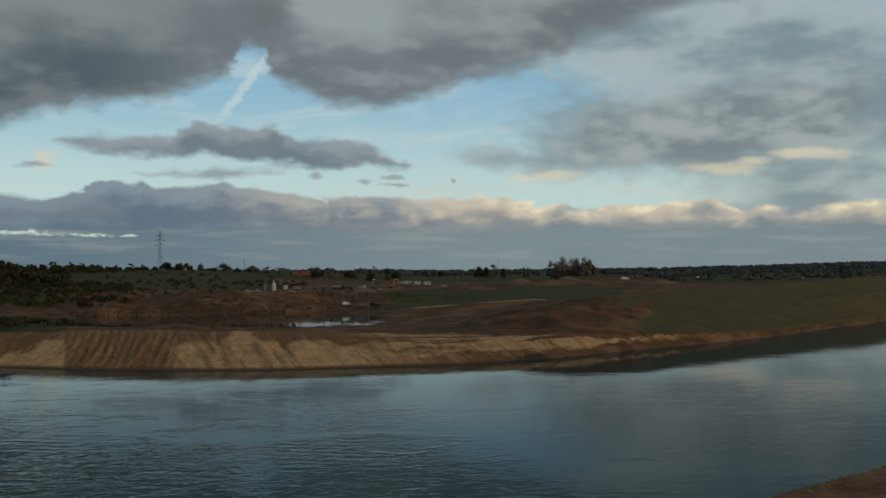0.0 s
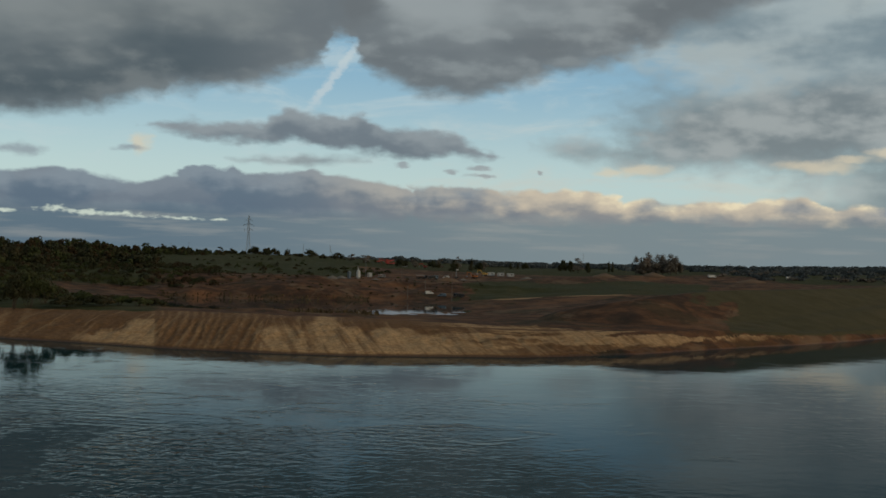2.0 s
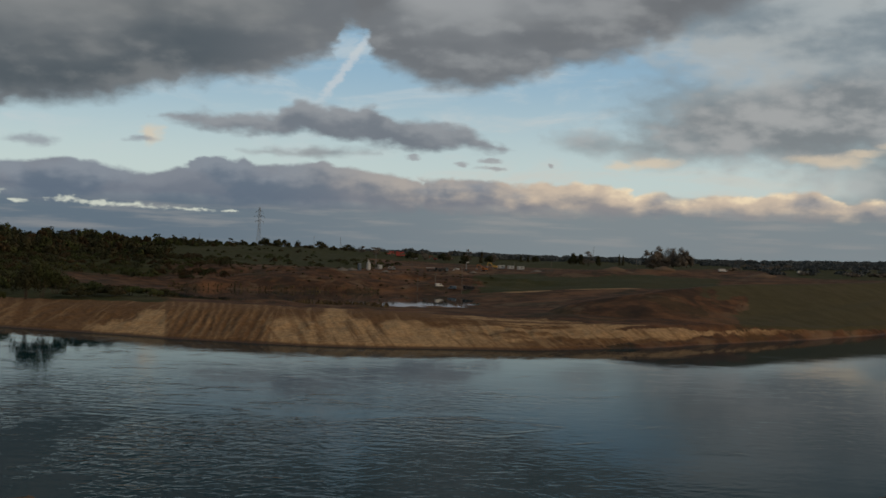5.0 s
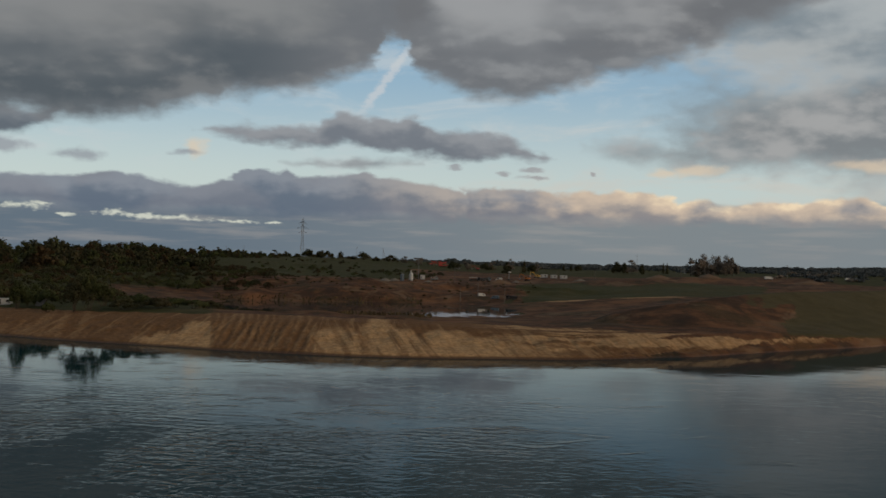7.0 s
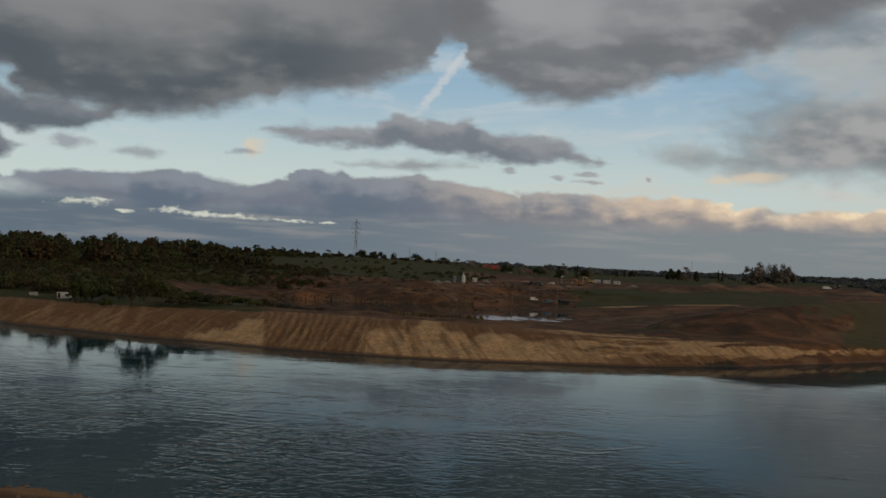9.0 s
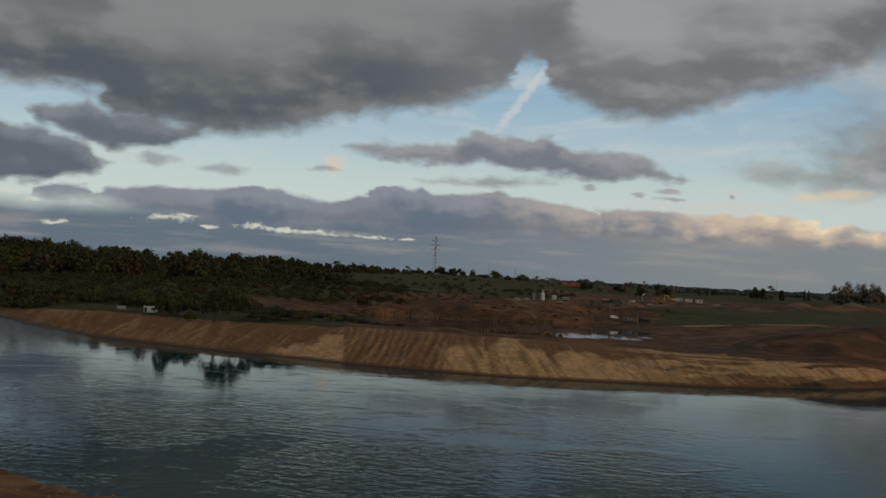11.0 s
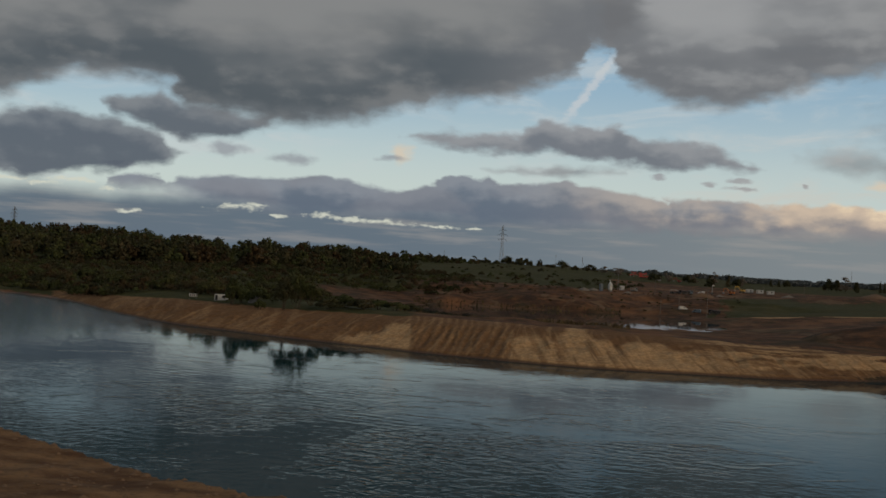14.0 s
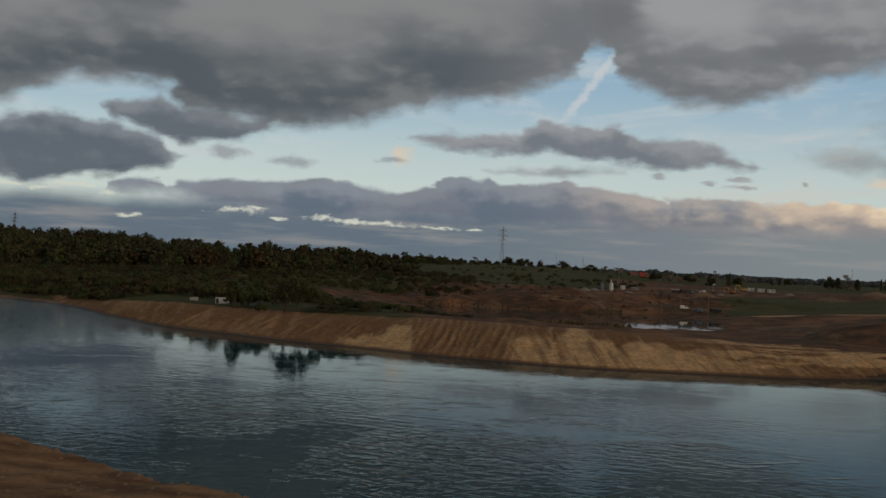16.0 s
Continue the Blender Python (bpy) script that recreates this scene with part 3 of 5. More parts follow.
def make_water_material(name, calm):
    m, k, p = material(name)
    here = place(k)
    x, y, z = k.split(here)
    p.inputs["Base Color"].default_value = (0.003, 0.037, 0.047, 1.0)
    p.inputs["IOR"].default_value = 1.33 if calm else 1.075
    p.inputs["Roughness"].default_value = 0.03
    p.inputs["Specular Tint"].default_value = (1.0, 1.0, 1.0, 1.0) if calm else (0.84, 0.97, 1.0, 1.0)
    if calm:
        k.put(p.inputs["Normal"], k.bump(k.noise(here, 0.8, 3.0), 0.12, 0.02))
        return m
    # the stream drags patches of ripples and boils between smooth lanes
    lane = k.noise(k.vec("MULTIPLY", here, (0.030, 0.024, 0.0)), 1.0, 4.0, 0.6, distortion=0.8)
    patch = k.step(lane, 0.42, 0.64)
    left = k.step(x, 45.0, -15.0, 0.25, 1.0)
    stream = k.step(y, 145.0, 72.0, 0.10, 1.2)  # the current runs fastest under the near terrace
    amount = k.math("MULTIPLY", k.math("MULTIPLY_ADD", patch, 0.85, 0.15), k.math("MULTIPLY", left, stream))
    amount = k.math("ADD", amount, k.step(x, -70.0, -125.0, 0.0, 1.1))  # ruffled upstream reach
    swell = k.noise(k.vec("MULTIPLY", here, (0.06, 0.12, 0.0)), 1.0, 2.0, 0.5, distortion=1.0)
    turn = k.node("ShaderNodeMapping")
    k.put(turn.inputs["Vector"], here)
    turn.inputs["Rotation"].default_value = (0.0, 0.0, radians(40.0))
    turn.inputs["Scale"].default_value = (0.45, 1.0, 1.0)
    ring = k.node("ShaderNodeTexWave")
    ring.bands_direction = "Y"
    k.put(ring.inputs["Vector"], turn.outputs[0])
    for name, value in (("Scale", 0.20), ("Distortion", 9.0), ("Detail", 3.0), ("Detail Scale", 0.13), ("Detail Roughness", 0.6)):
        ring.inputs[name].default_value = value
    gust = k.step(k.noise(k.vec("MULTIPLY", here, (0.05, 0.05, 0.0)), 1.0, 3.0, 0.6, distortion=1.0), 0.46, 0.62)
    train = k.math("MULTIPLY", k.math("POWER", ring.outputs["Fac"], 1.8), gust)
    cross = k.noise(k.vec("MULTIPLY", k.vec("ADD", here, (31.0, 17.0, 0.0)), (0.42, 0.50, 0.0)), 1.0, 2.0, 0.5, distortion=1.4)
    tiny = k.noise(k.vec("MULTIPLY", here, (0.9, 1.2, 0.0)), 1.0, 1.0, 0.5, distortion=0.6)
    boil = k.step(k.noise(k.vec("MULTIPLY", here, (0.07, 0.12, 0.0)), 1.0, 4.0, 0.6, distortion=2.5), 0.60, 0.70)
    b = k.bump(swell, 1.0, 0.03)
    b = k.bump(boil, k.math("MULTIPLY", left, k.step(y, 165.0, 90.0, 0.35, 0.8)), 0.05, b)
    b = k.bump(train, amount, 0.04, b)
    b = k.bump(cross, amount, 0.20, b)
    b = k.bump(tiny, k.math("ADD", amount, 0.05), 0.075, b)
    k.put(p.inputs["Normal"], b)
    return m


MAT_EARTH = make_ground_material()
MAT_RIVER = make_water_material("river_water", False)
MAT_POND = make_water_material("pond_water", True)
MAT_BARK = paint("bark", (0.075, 0.055, 0.04), 0.9, 0.0, 0.4, 4.0)
MAT_LEAF_DARK = leaves("leaves_dark", (0.070, 0.073, 0.036), (0.094, 0.088, 0.044), (0.104, 0.080, 0.041))
MAT_LEAF_GREEN = leaves("leaves_green", (0.082, 0.098, 0.036), (0.116, 0.120, 0.046), (0.098, 0.100, 0.041))
MAT_LEAF_AUTUMN = leaves("leaves_autumn", (0.082, 0.060, 0.031), (0.115, 0.074, 0.035), (0.10, 0.067, 0.032))
# distant haze put into the leaf colour: paler and bluer than near foliage
MAT_LEAF_FAR = leaves("leaves_far_haze", (0.135, 0.155, 0.160), (0.155, 0.168, 0.165))
# brown birch leaves and twigs, their colour lightened for the haze of distance
MAT_LEAF_HAZY = leaves("leaves_brown_haze", (0.25, 0.215, 0.175), (0.29, 0.24, 0.19), (0.26, 0.205, 0.155))
MAT_STEEL = paint("galvanised_steel", (0.30, 0.31, 0.32), 0.5, 0.7, 0.3, 1.5)


# ------------------------------------------------------------------ mesh helpers
def quick_mesh(name, verts, faces, mat=None, flat=False):
    """Mesh from arrays; faces is an (n, 3) or (n, 4) array."""
    verts, faces = np.asarray(verts, np.float32), np.asarray(faces, np.int32)
    me = bpy.data.meshes.new(name)
    me.vertices.add(len(verts))
    me.vertices.foreach_set("co", verts.ravel())
    n = faces.shape[1]
    me.loops.add(faces.size)
    me.loops.foreach_set("vertex_index", faces.ravel())
    me.polygons.add(len(faces))
    me.polygons.foreach_set("loop_start", np.arange(0, faces.size, n, dtype=np.int32))
    me.polygons.foreach_set("use_smooth", np.full(len(faces), not flat))
    me.update(calc_edges=True)
    if mat:
        me.materials.append(mat)
    return me


def mesh_of(name, bm, mat, smooth_faces=False):
    me = bpy.data.meshes.new(name)
    for f in bm.faces:
        f.smooth = smooth_faces
    bm.to_mesh(me)
    bm.free()
    me.materials.append(mat)
    return me


def part(name, bm, mat, parent, label=""):
    """Link a bmesh (or a ready mesh) as one part of a thing."""
    ob = new(name, bm if isinstance(bm, bpy.types.Mesh) else mesh_of(name, bm, mat))
    ob.parent = parent
    if label:
        ob["label"] = label
    return ob


def thing(name, m, label, category, group=""):
    ob = tagged(new(name), label, category, group)
    ob.matrix_world = m
    return ob


def add_box(bm, x0, y0, z0, x1, y1, z1, bevel=0.0):
    made = bmesh.ops.create_cube(bm, size=1.0)
    bmesh.ops.scale(bm, vec=(x1 - x0, y1 - y0, z1 - z0), verts=made["verts"])
    bmesh.ops.translate(bm, vec=((x0 + x1) / 2, (y0 + y1) / 2, (z0 + z1) / 2), verts=made["verts"])
    if bevel:
        edges = {e for v in made["verts"] for e in v.link_edges}
        bmesh.ops.bevel(bm, geom=list(edges), offset=bevel, segments=2, affect="EDGES")
    return bm


def box(x0, y0, z0, x1, y1, z1, bevel=0.0):
    return add_box(bmesh.new(), x0, y0, z0, x1, y1, z1, bevel)


def add_bar(bm, a, b, r0, r1=None, sides=6):
    a, b = Vector(a), Vector(b)
    r1 = r0 if r1 is None else r1
    made = bmesh.ops.create_cone(bm, cap_ends=True, segments=sides, radius1=r0, radius2=r1, depth=(b - a).length)
    turn = (b - a).to_track_quat("Z", "Y").to_matrix().to_4x4()
    bmesh.ops.transform(bm, matrix=Matrix.Translation((a + b) / 2) @ turn, verts=made["verts"])
    return bm


def bar(a, b, r0, r1=None, sides=6):
    return add_bar(bmesh.new(), a, b, r0, r1, sides)


def ground_z(x, y):
    return float(land(np.array([x]), np.array([y]))[0][0])


def at(az, r, sink=0.0):
    """Spot on the ground by bearing and distance (plan units) from the lookout."""
    a = radians(az)
    x, y = r * U * math.sin(a), r * U * math.cos(a)
    return x, y, ground_z(x, y) - sink


# ------------------------------------------------------------------ ground, river, pond
def build_ground():
    az = np.concatenate([np.arange(-180, -40, 5.0), np.arange(-40, 42, 0.115), np.arange(42, 180, 5.0), [180.0]])
    r = U * np.concatenate([[0.01, 4, 8, 12, 15], np.arange(17, 58, 0.45), np.arange(58, 160, 8.0), np.arange(160, 262, 0.75), np.arange(262, 460, 1.8), np.arange(460, 960, 6.0), np.geomspace(970, 3050, 26)])
    A, R = np.meshgrid(np.radians(az), r)
    x, y = (R * np.sin(A)).ravel(), (R * np.cos(A)).ravel()
    z, s = land(x, y)
    nr, na = R.shape
    i = np.arange(nr * na).reshape(nr, na)
    faces = np.stack([i[:-1, :-1].ravel(), i[:-1, 1:].ravel(), i[1:, 1:].ravel(), i[1:, :-1].ravel()], 1)[:, ::-1]
    me = quick_mesh("ground", np.stack([x, y, z], 1), faces, MAT_EARTH)
    a, rr = np.degrees(np.arctan2(x, y)), np.hypot(x, y) / U
    brow, back = table(a, SHORE, 2), table(a, SHORE, 3)
    toe, crown, top = table(a, DYKE, 1), table(a, DYKE, 2), table(a, DYKE, 3)
    near = (rr < 120) * 1.0
    side = smooth(a, -28.2, -26.8) * smooth(a, 27.5, 22.5)
    on_dyke = (a > 11) * smooth(s, toe - 1, toe + 3) * smooth(s, crown + 16, crown + 10)
    strips = smooth(fbm(a * 0.25, s * 0.45, 4, 31), -0.10, 0.18)
    sand = (s > -8) * side * (smooth(s, back * 1.25 + 15 - 7 * smooth(a, -8, -10), back * 1.25 + 7 - 2 * smooth(a, -8, -10)) * (1 - smooth(a, 1, 5) * 0.35) + 0.62 * strips * smooth(s, 50, 20) * smooth(a, 0, 5))
    sand = np.clip(sand * (1 - smooth(a, 9, 20) * (1 - strips) * 0.75), 0, 1) * (1 - on_dyke)
    dyke = on_dyke * smooth(a + 2.2 * np.clip((s - toe) / (crown - toe), 0, 1) + 2.4 * fbm(a * 0.7, s * 0.06, 4, 77), 20.4, 23.4)
    f = np.clip(s / back, 0, 1)
    grass = np.maximum.reduce([smooth(a, -17, -23) * (s > 6), smooth(rr, 455, 520) * smooth(a, 4, -1), smooth(a, -6, -12) * smooth(s, 12, 26) * (1 - smooth(rr, 320, 350) * smooth(rr, 440, 410) * 0.8 * smooth(a, -17, -13)), smooth(rr, 640, 760), smooth(a, 21, 25) * smooth(rr, 560, 640)])
    wild = 1.6 * fbm(a * 1.1, rr * 0.02, 4, 91)
    field = smooth(a, 21, 19) * smooth(a + wild * 1.6, 6.3, 9.0) * smooth(rr + 14 * wild, 384, 398) * smooth(rr + 20 * wild, 520, 470) * 0.85
    track = smooth(a, 8.3, 8.8) * smooth(a, 16.2, 15.6) * 0.8 * smooth(np.abs(rr - 386 - 4 * np.sin(a * 1.1)), 9, 3) * (1 - smooth(np.abs(a - 11.6), 0.5, 0.2))
    sand = np.maximum(sand, track)
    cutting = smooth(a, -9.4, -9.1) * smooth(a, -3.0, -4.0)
    # furrow crests paled in the sand colour, standing in for weak relief shading
    crest_tone = 0.5 + 0.5 * np.sin(furrow_phase(a, f))
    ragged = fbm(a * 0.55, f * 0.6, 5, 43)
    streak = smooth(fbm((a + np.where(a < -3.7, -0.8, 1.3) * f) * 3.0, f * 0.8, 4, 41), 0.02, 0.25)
    smooth_patch = smooth(a, -13.4, -12.4) * smooth(a, -9.02, -9.16) * smooth(f - 0.42 - 0.11 * (a + 13) + ragged * 0.5, 0.06, -0.06)
    wide_patch = smooth(a, -4.3, -3.4) * smooth(a, 12.0, 5.0) * smooth(f - 0.86 + ragged * 0.7 + 0.04 * np.clip(a, 0, 9), 0.10, -0.10) * (1 - 0.62 * streak * smooth(ragged, -0.35, 0.25))
    bands = smooth(a, 4.0, 8.0) * smooth(fbm(a * 0.2, s * 0.35, 4, 31), -0.02, 0.16)
    light_sand = np.clip(smooth_patch + wide_patch + bands * 0.9 + cutting * 0.34 * crest_tone ** 2 * (0.5 + 0.9 * smooth(ragged, -0.3, 0.3)) + 0.25 * streak * smooth(a, -13, -15), 0, 1)
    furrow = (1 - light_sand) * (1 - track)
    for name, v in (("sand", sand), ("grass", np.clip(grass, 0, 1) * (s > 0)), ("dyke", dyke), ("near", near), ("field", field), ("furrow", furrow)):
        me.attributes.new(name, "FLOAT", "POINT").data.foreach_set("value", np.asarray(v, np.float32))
    tagged(new("ground", me), "sand, clay and turf land on both sides of a river", "ground", kind="structure")


def build_river():
    """Water sheet, curved round the bends by the land that rises out of it."""
    az = np.concatenate([np.arange(-110, -40, 6.0), np.arange(-40, 42, 1.0), np.arange(42, 111, 6.0)])
    r = U * np.concatenate([[20], np.arange(24, 420, 6.0), np.geomspace(420, 1500, 12)])
    A, R = np.meshgrid(np.radians(az), r)
    x, y = (R * np.sin(A)).ravel(), (R * np.cos(A)).ravel()
    i = np.arange(x.size).reshape(A.shape)
    faces = np.stack([i[:-1, :-1].ravel(), i[:-1, 1:].ravel(), i[1:, 1:].ravel(), i[1:, :-1].ravel()], 1)[:, ::-1]
    me = quick_mesh("river", np.stack([x, y, 0 * x], 1), faces, MAT_RIVER)
    tagged(new("water", me), "grey-blue river with ripples, boils and cloud reflections", "river", kind="structure")


def build_pond():
    n = 48
    ang = np.linspace(0, 2 * np.pi, n, endpoint=False)
    ring = U * np.stack([-12 + 92 * np.cos(ang), 334 + 84 * np.sin(ang), np.full(n, POND_Z)], 1)
    bm = bmesh.new()
    vs = [bm.verts.new(v) for v in ring]
    bm.faces.new(vs)
    tagged(new("pond_water", mesh_of("pond", bm, MAT_POND)), "still dark pond in the dug-out ground", "pond", kind="structure")


build_ground()
build_river()
build_pond()


# ------------------------------------------------------------------ trees
def leaf_cloud(rng, centres, radii, per, size):
    """Leaf sprays scattered through clumps: vertices, faces, and normals that round off each clump."""
    c = np.repeat(centres, per, 0)
    rad = np.repeat(radii, per, 0)
    n = len(c)
    d = rng.normal(size=(n, 3))
    d /= np.linalg.norm(d, axis=1, keepdims=True)
    p = c + d * rad * (rng.random((n, 1)) ** 0.45)
    face = d + np.array([0, 0, 0.3]) + 0.45 * rng.normal(size=(n, 3))
    face /= np.linalg.norm(face, axis=1, keepdims=True)
    u = np.cross(face, rng.normal(size=(n, 3)))
    u /= np.linalg.norm(u, axis=1, keepdims=True) + 1e-6
    v = np.cross(face, u)
    s = size * (0.6 + 0.8 * rng.random((n, 1)))
    verts = np.stack([p - u * s, p - v * s * 0.7, p + u * s, p + v * s * 0.7], 1).reshape(-1, 3)
    out = d + np.array([0, 0, 0.25]) + 0.25 * rng.normal(size=(n, 3))
    out /= np.linalg.norm(out, axis=1, keepdims=True)
    return verts, np.arange(n * 4).reshape(n, 4), np.repeat(out, 4, 0)


def crown_clumps(rng, kind, height, width):
    """Centres and radii of the clumps of one crown that stands at the origin."""
    if kind == "conifer":
        n = 16
        t = np.linspace(0.1, 0.97, n)
        c = np.stack([rng.normal(size=n) * 0.05 * width, rng.normal(size=n) * 0.05 * width, t * height], 1)
        rad = np.stack([(1.02 - t) * width * 0.5 + 0.15] * 2 + [np.full(n, height * 0.05)], 1)
    elif kind == "poplar":
        n = 18
        t = rng.uniform(0.18, 0.95, n)
        spread = width * 0.22 * np.sin(np.clip(t, 0, 1) * 3.0)
        c = np.stack([rng.normal(size=n) * spread, rng.normal(size=n) * spread, t * height], 1)
        rad = np.stack([0.18 * width * np.ones(n)] * 2 + [np.full(n, height * 0.09)], 1)
    elif kind == "bush":
        n = 16
        a, q = rng.uniform(0, 6.28, n), np.sqrt(rng.random(n))
        c = np.stack([np.cos(a) * q * width * 0.42, np.sin(a) * q * width * 0.42, height * (0.28 + 0.5 * (1 - q) + 0.16 * rng.random(n))], 1)
        rad = np.stack([width * rng.uniform(0.12, 0.2, n)] * 2 + [height * rng.uniform(0.16, 0.26, n)], 1)
    else:
        n = 26
        a, q = rng.uniform(0, 6.28, n), np.sqrt(rng.random(n))
        c = np.stack([np.cos(a) * q * width * 0.36, np.sin(a) * q * width * 0.36, height * (0.22 + 0.62 * (1 - q ** 3) * rng.uniform(0.25, 1.0, n) + 0.06 * rng.random(n))], 1)
        rad = np.stack([width * rng.uniform(0.12, 0.2, n)] * 2 + [height * rng.uniform(0.10, 0.17, n)], 1)
    return c, rad


def make_tree(name, rng, kind, height, width, leaf_mat, label, category, spot, per=34, size=0.33, group=""):
    t = thing(name, pose(*spot, 0, 0, rng.uniform(0, 360)), label, category, group)
    bm = bmesh.new()
    c, rad = crown_clumps(rng, kind, height, width)
    if kind == "bush":
        for p in c[::2]:
            add_bar(bm, (p[0] * 0.15, p[1] * 0.15, -0.3), (p[0] * 0.8, p[1] * 0.8, p[2]), 0.09, 0.03, 5)
        part("stem", bm, MAT_BARK, t)
    else:
        top = height * (0.95 if kind in ("conifer", "poplar") else 0.62)
        bend = (rng.normal() * 0.02 * height, rng.normal() * 0.02 * height)
        add_bar(bm, (0, 0, -0.4), (bend[0] * 0.4, bend[1] * 0.4, top * 0.5), height * 0.022, height * 0.015, 7)
        add_bar(bm, (bend[0] * 0.4, bend[1] * 0.4, top * 0.5), (bend[0], bend[1], top), height * 0.015, 0.03, 7)
        for p in c[:: 2 if kind != "conifer" else 3]:
            h = min(max(p[2] * 0.6, height * 0.22), top * 0.9)
            add_bar(bm, (bend[0] * h / top, bend[1] * h / top, h), tuple(p), height * 0.008, 0.025, 5)
        part("trunk", bm, MAT_BARK, t)
    v, f, out = leaf_cloud(rng, c, rad, per, size)
    me = quick_mesh("crown", v, f, leaf_mat)
    me.normals_split_custom_set_from_vertices(out)
    part("crown", me, None, t)
    return t


def make_wood(name, label, category, rng, spots, kinds, heights, widths, mats, per, size):
    """A stand of trees that nobody could count, one mesh with several leaf tones."""
    vs, fs, ms, ns, base = [], [], [], [], 0
    for (x, y, z), kind, h, w in zip(spots, kinds, heights, widths):
        c, rad = crown_clumps(rng, kind, h, w)
        c = c + np.array([x, y, z - 0.2])
        v, f, out = leaf_cloud(rng, c, rad, per, size * (0.7 + 0.03 * h))
        trunk = np.array([[x - 0.15, y, z - 0.5], [x + 0.15, y, z - 0.5], [x + 0.08, y, z + h * 0.7], [x - 0.08, y, z + h * 0.7], [x, y - 0.15, z - 0.5], [x, y + 0.15, z - 0.5], [x, y + 0.08, z + h * 0.7], [x, y - 0.08, z + h * 0.7]])
        vs += [v, trunk]
        ns += [out, np.tile((0.0, -1.0, 0.0), (8, 1))]
        fs += [f + base, np.array([[0, 1, 2, 3], [4, 5, 6, 7]]) + base + len(v)]
        pick = rng.choice(len(mats) - 1, p=(0.5, 0.32, 0.18)[: len(mats) - 1] if len(mats) == 4 else None)
        ms += [np.full(len(f), pick), np.full(2, len(mats) - 1)]
        base += len(v) + 8
    me = quick_mesh(name, np.concatenate(vs), np.concatenate(fs))
    for mat in mats:
        me.materials.append(mat)
    me.polygons.foreach_set("material_index", np.concatenate(ms).astype(np.int32))
    me.update()
    if per > 11:
        me.normals_split_custom_set_from_vertices(np.concatenate(ns))
    return tagged(new(name, me), label, category, kind="stuff")


def spread(rng, n, a0, a1, r0, r1):
    a = np.radians(rng.uniform(a0, a1, n))
    r = U * np.sqrt(rng.uniform(r0 ** 2, r1 ** 2, n))
    x, y = r * np.sin(a), r * np.cos(a)
    return np.stack([x, y, land(x, y)[0]], 1)


def wooded_hill():
    rng = np.random.default_rng(5)
    spots = np.concatenate([spread(rng, 560, -40, -12, 600, 920), spread(rng, 360, -40, -9, 510, 700), spread(rng, 110, -13, -5.5, 780, 900)])
    n = len(spots)
    kinds = rng.choice(["round", "round", "round", "poplar", "conifer"], n, p=(0.31, 0.31, 0.32, 0.04, 0.02))
    a = np.degrees(np.arctan2(spots[:, 0], spots[:, 1]))
    h = U * (6.5 + 8.5 * rng.random(n) ** 1.4) * np.interp(a, (-30, -14, -9.5, -5), (1.0, 0.85, 0.5, 0.24))
    w = h * rng.uniform(0.75, 1.3, n)
    make_wood("wooded_hillside", "dense dark mixed wood in early autumn leaf on a hillside", "wood", rng, spots, kinds, h, w, (MAT_LEAF_DARK, MAT_LEAF_GREEN, MAT_LEAF_AUTUMN, MAT_BARK), 20, 0.8)
    spots = np.concatenate([spread(rng, 900, -40, -21.5, 395, 560), spread(rng, 520, -22.5, -6, 415, 560), spread(rng, 120, -20.5, -13.8, 284, 330), spread(rng, 110, -24, -14.5, 330, 415), spread(rng, 420, -32, -21, 300, 400), spread(rng, 34, -6, 3, 490, 640), spread(rng, 60, -13, 2.5, 600, 880)])
    spots = spots[land(spots[:, 0], spots[:, 1])[1] > 14]
    n = len(spots)
    h = U * rng.uniform(1.4, 3.6, n) * np.where((np.hypot(spots[:, 0], spots[:, 1]) > 600 * U), 0.55, 1.0)
    make_wood("scrub", "low grey-green willow scrub on rough meadow", "scrub", rng, spots, np.full(n, "bush"), h, h * rng.uniform(1.2, 2.2, n), (MAT_LEAF_DARK, MAT_LEAF_GREEN, MAT_LEAF_AUTUMN, MAT_BARK), 19, 0.44)
    spots = np.concatenate([spread(rng, 760, -3, 46, 1750, 2850), spread(rng, 200, 24, 46, 1100, 1700), spread(rng, 90, 3, 24, 1000, 1500)])
    n = len(spots)
    h = rng.uniform(8, 12, n)
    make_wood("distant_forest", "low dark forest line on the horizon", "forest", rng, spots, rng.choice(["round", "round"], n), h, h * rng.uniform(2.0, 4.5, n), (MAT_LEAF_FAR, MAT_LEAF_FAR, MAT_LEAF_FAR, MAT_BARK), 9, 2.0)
    spots = spread(rng, 700, 20.5, 46, 640, 1150)
    n = len(spots)
    h = rng.uniform(2.6, 5.0, n)
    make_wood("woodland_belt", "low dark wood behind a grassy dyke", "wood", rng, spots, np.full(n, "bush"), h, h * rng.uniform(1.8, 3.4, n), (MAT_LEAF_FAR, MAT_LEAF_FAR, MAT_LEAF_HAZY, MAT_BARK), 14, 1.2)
    # weeds and small willows over the dug ground, none taller than a man
    spots = np.concatenate([spread(rng, 150, -9, 8, 395, 500), spread(rng, 70, -9, -1, 430, 520)])
    spots = spots[spots[:, 2] > POND_Z * U + 0.5]
    n = len(spots)
    h = rng.uniform(0.5, 1.3, n)
    make_wood("weeds", "tall brown and green weeds on dug clay", "weeds", rng, spots, np.full(n, "bush"), h, h * rng.uniform(1.4, 3.0, n), (MAT_LEAF_DARK, MAT_LEAF_AUTUMN, MAT_LEAF_GREEN, MAT_BARK), 10, 0.3)


wooded_hill()


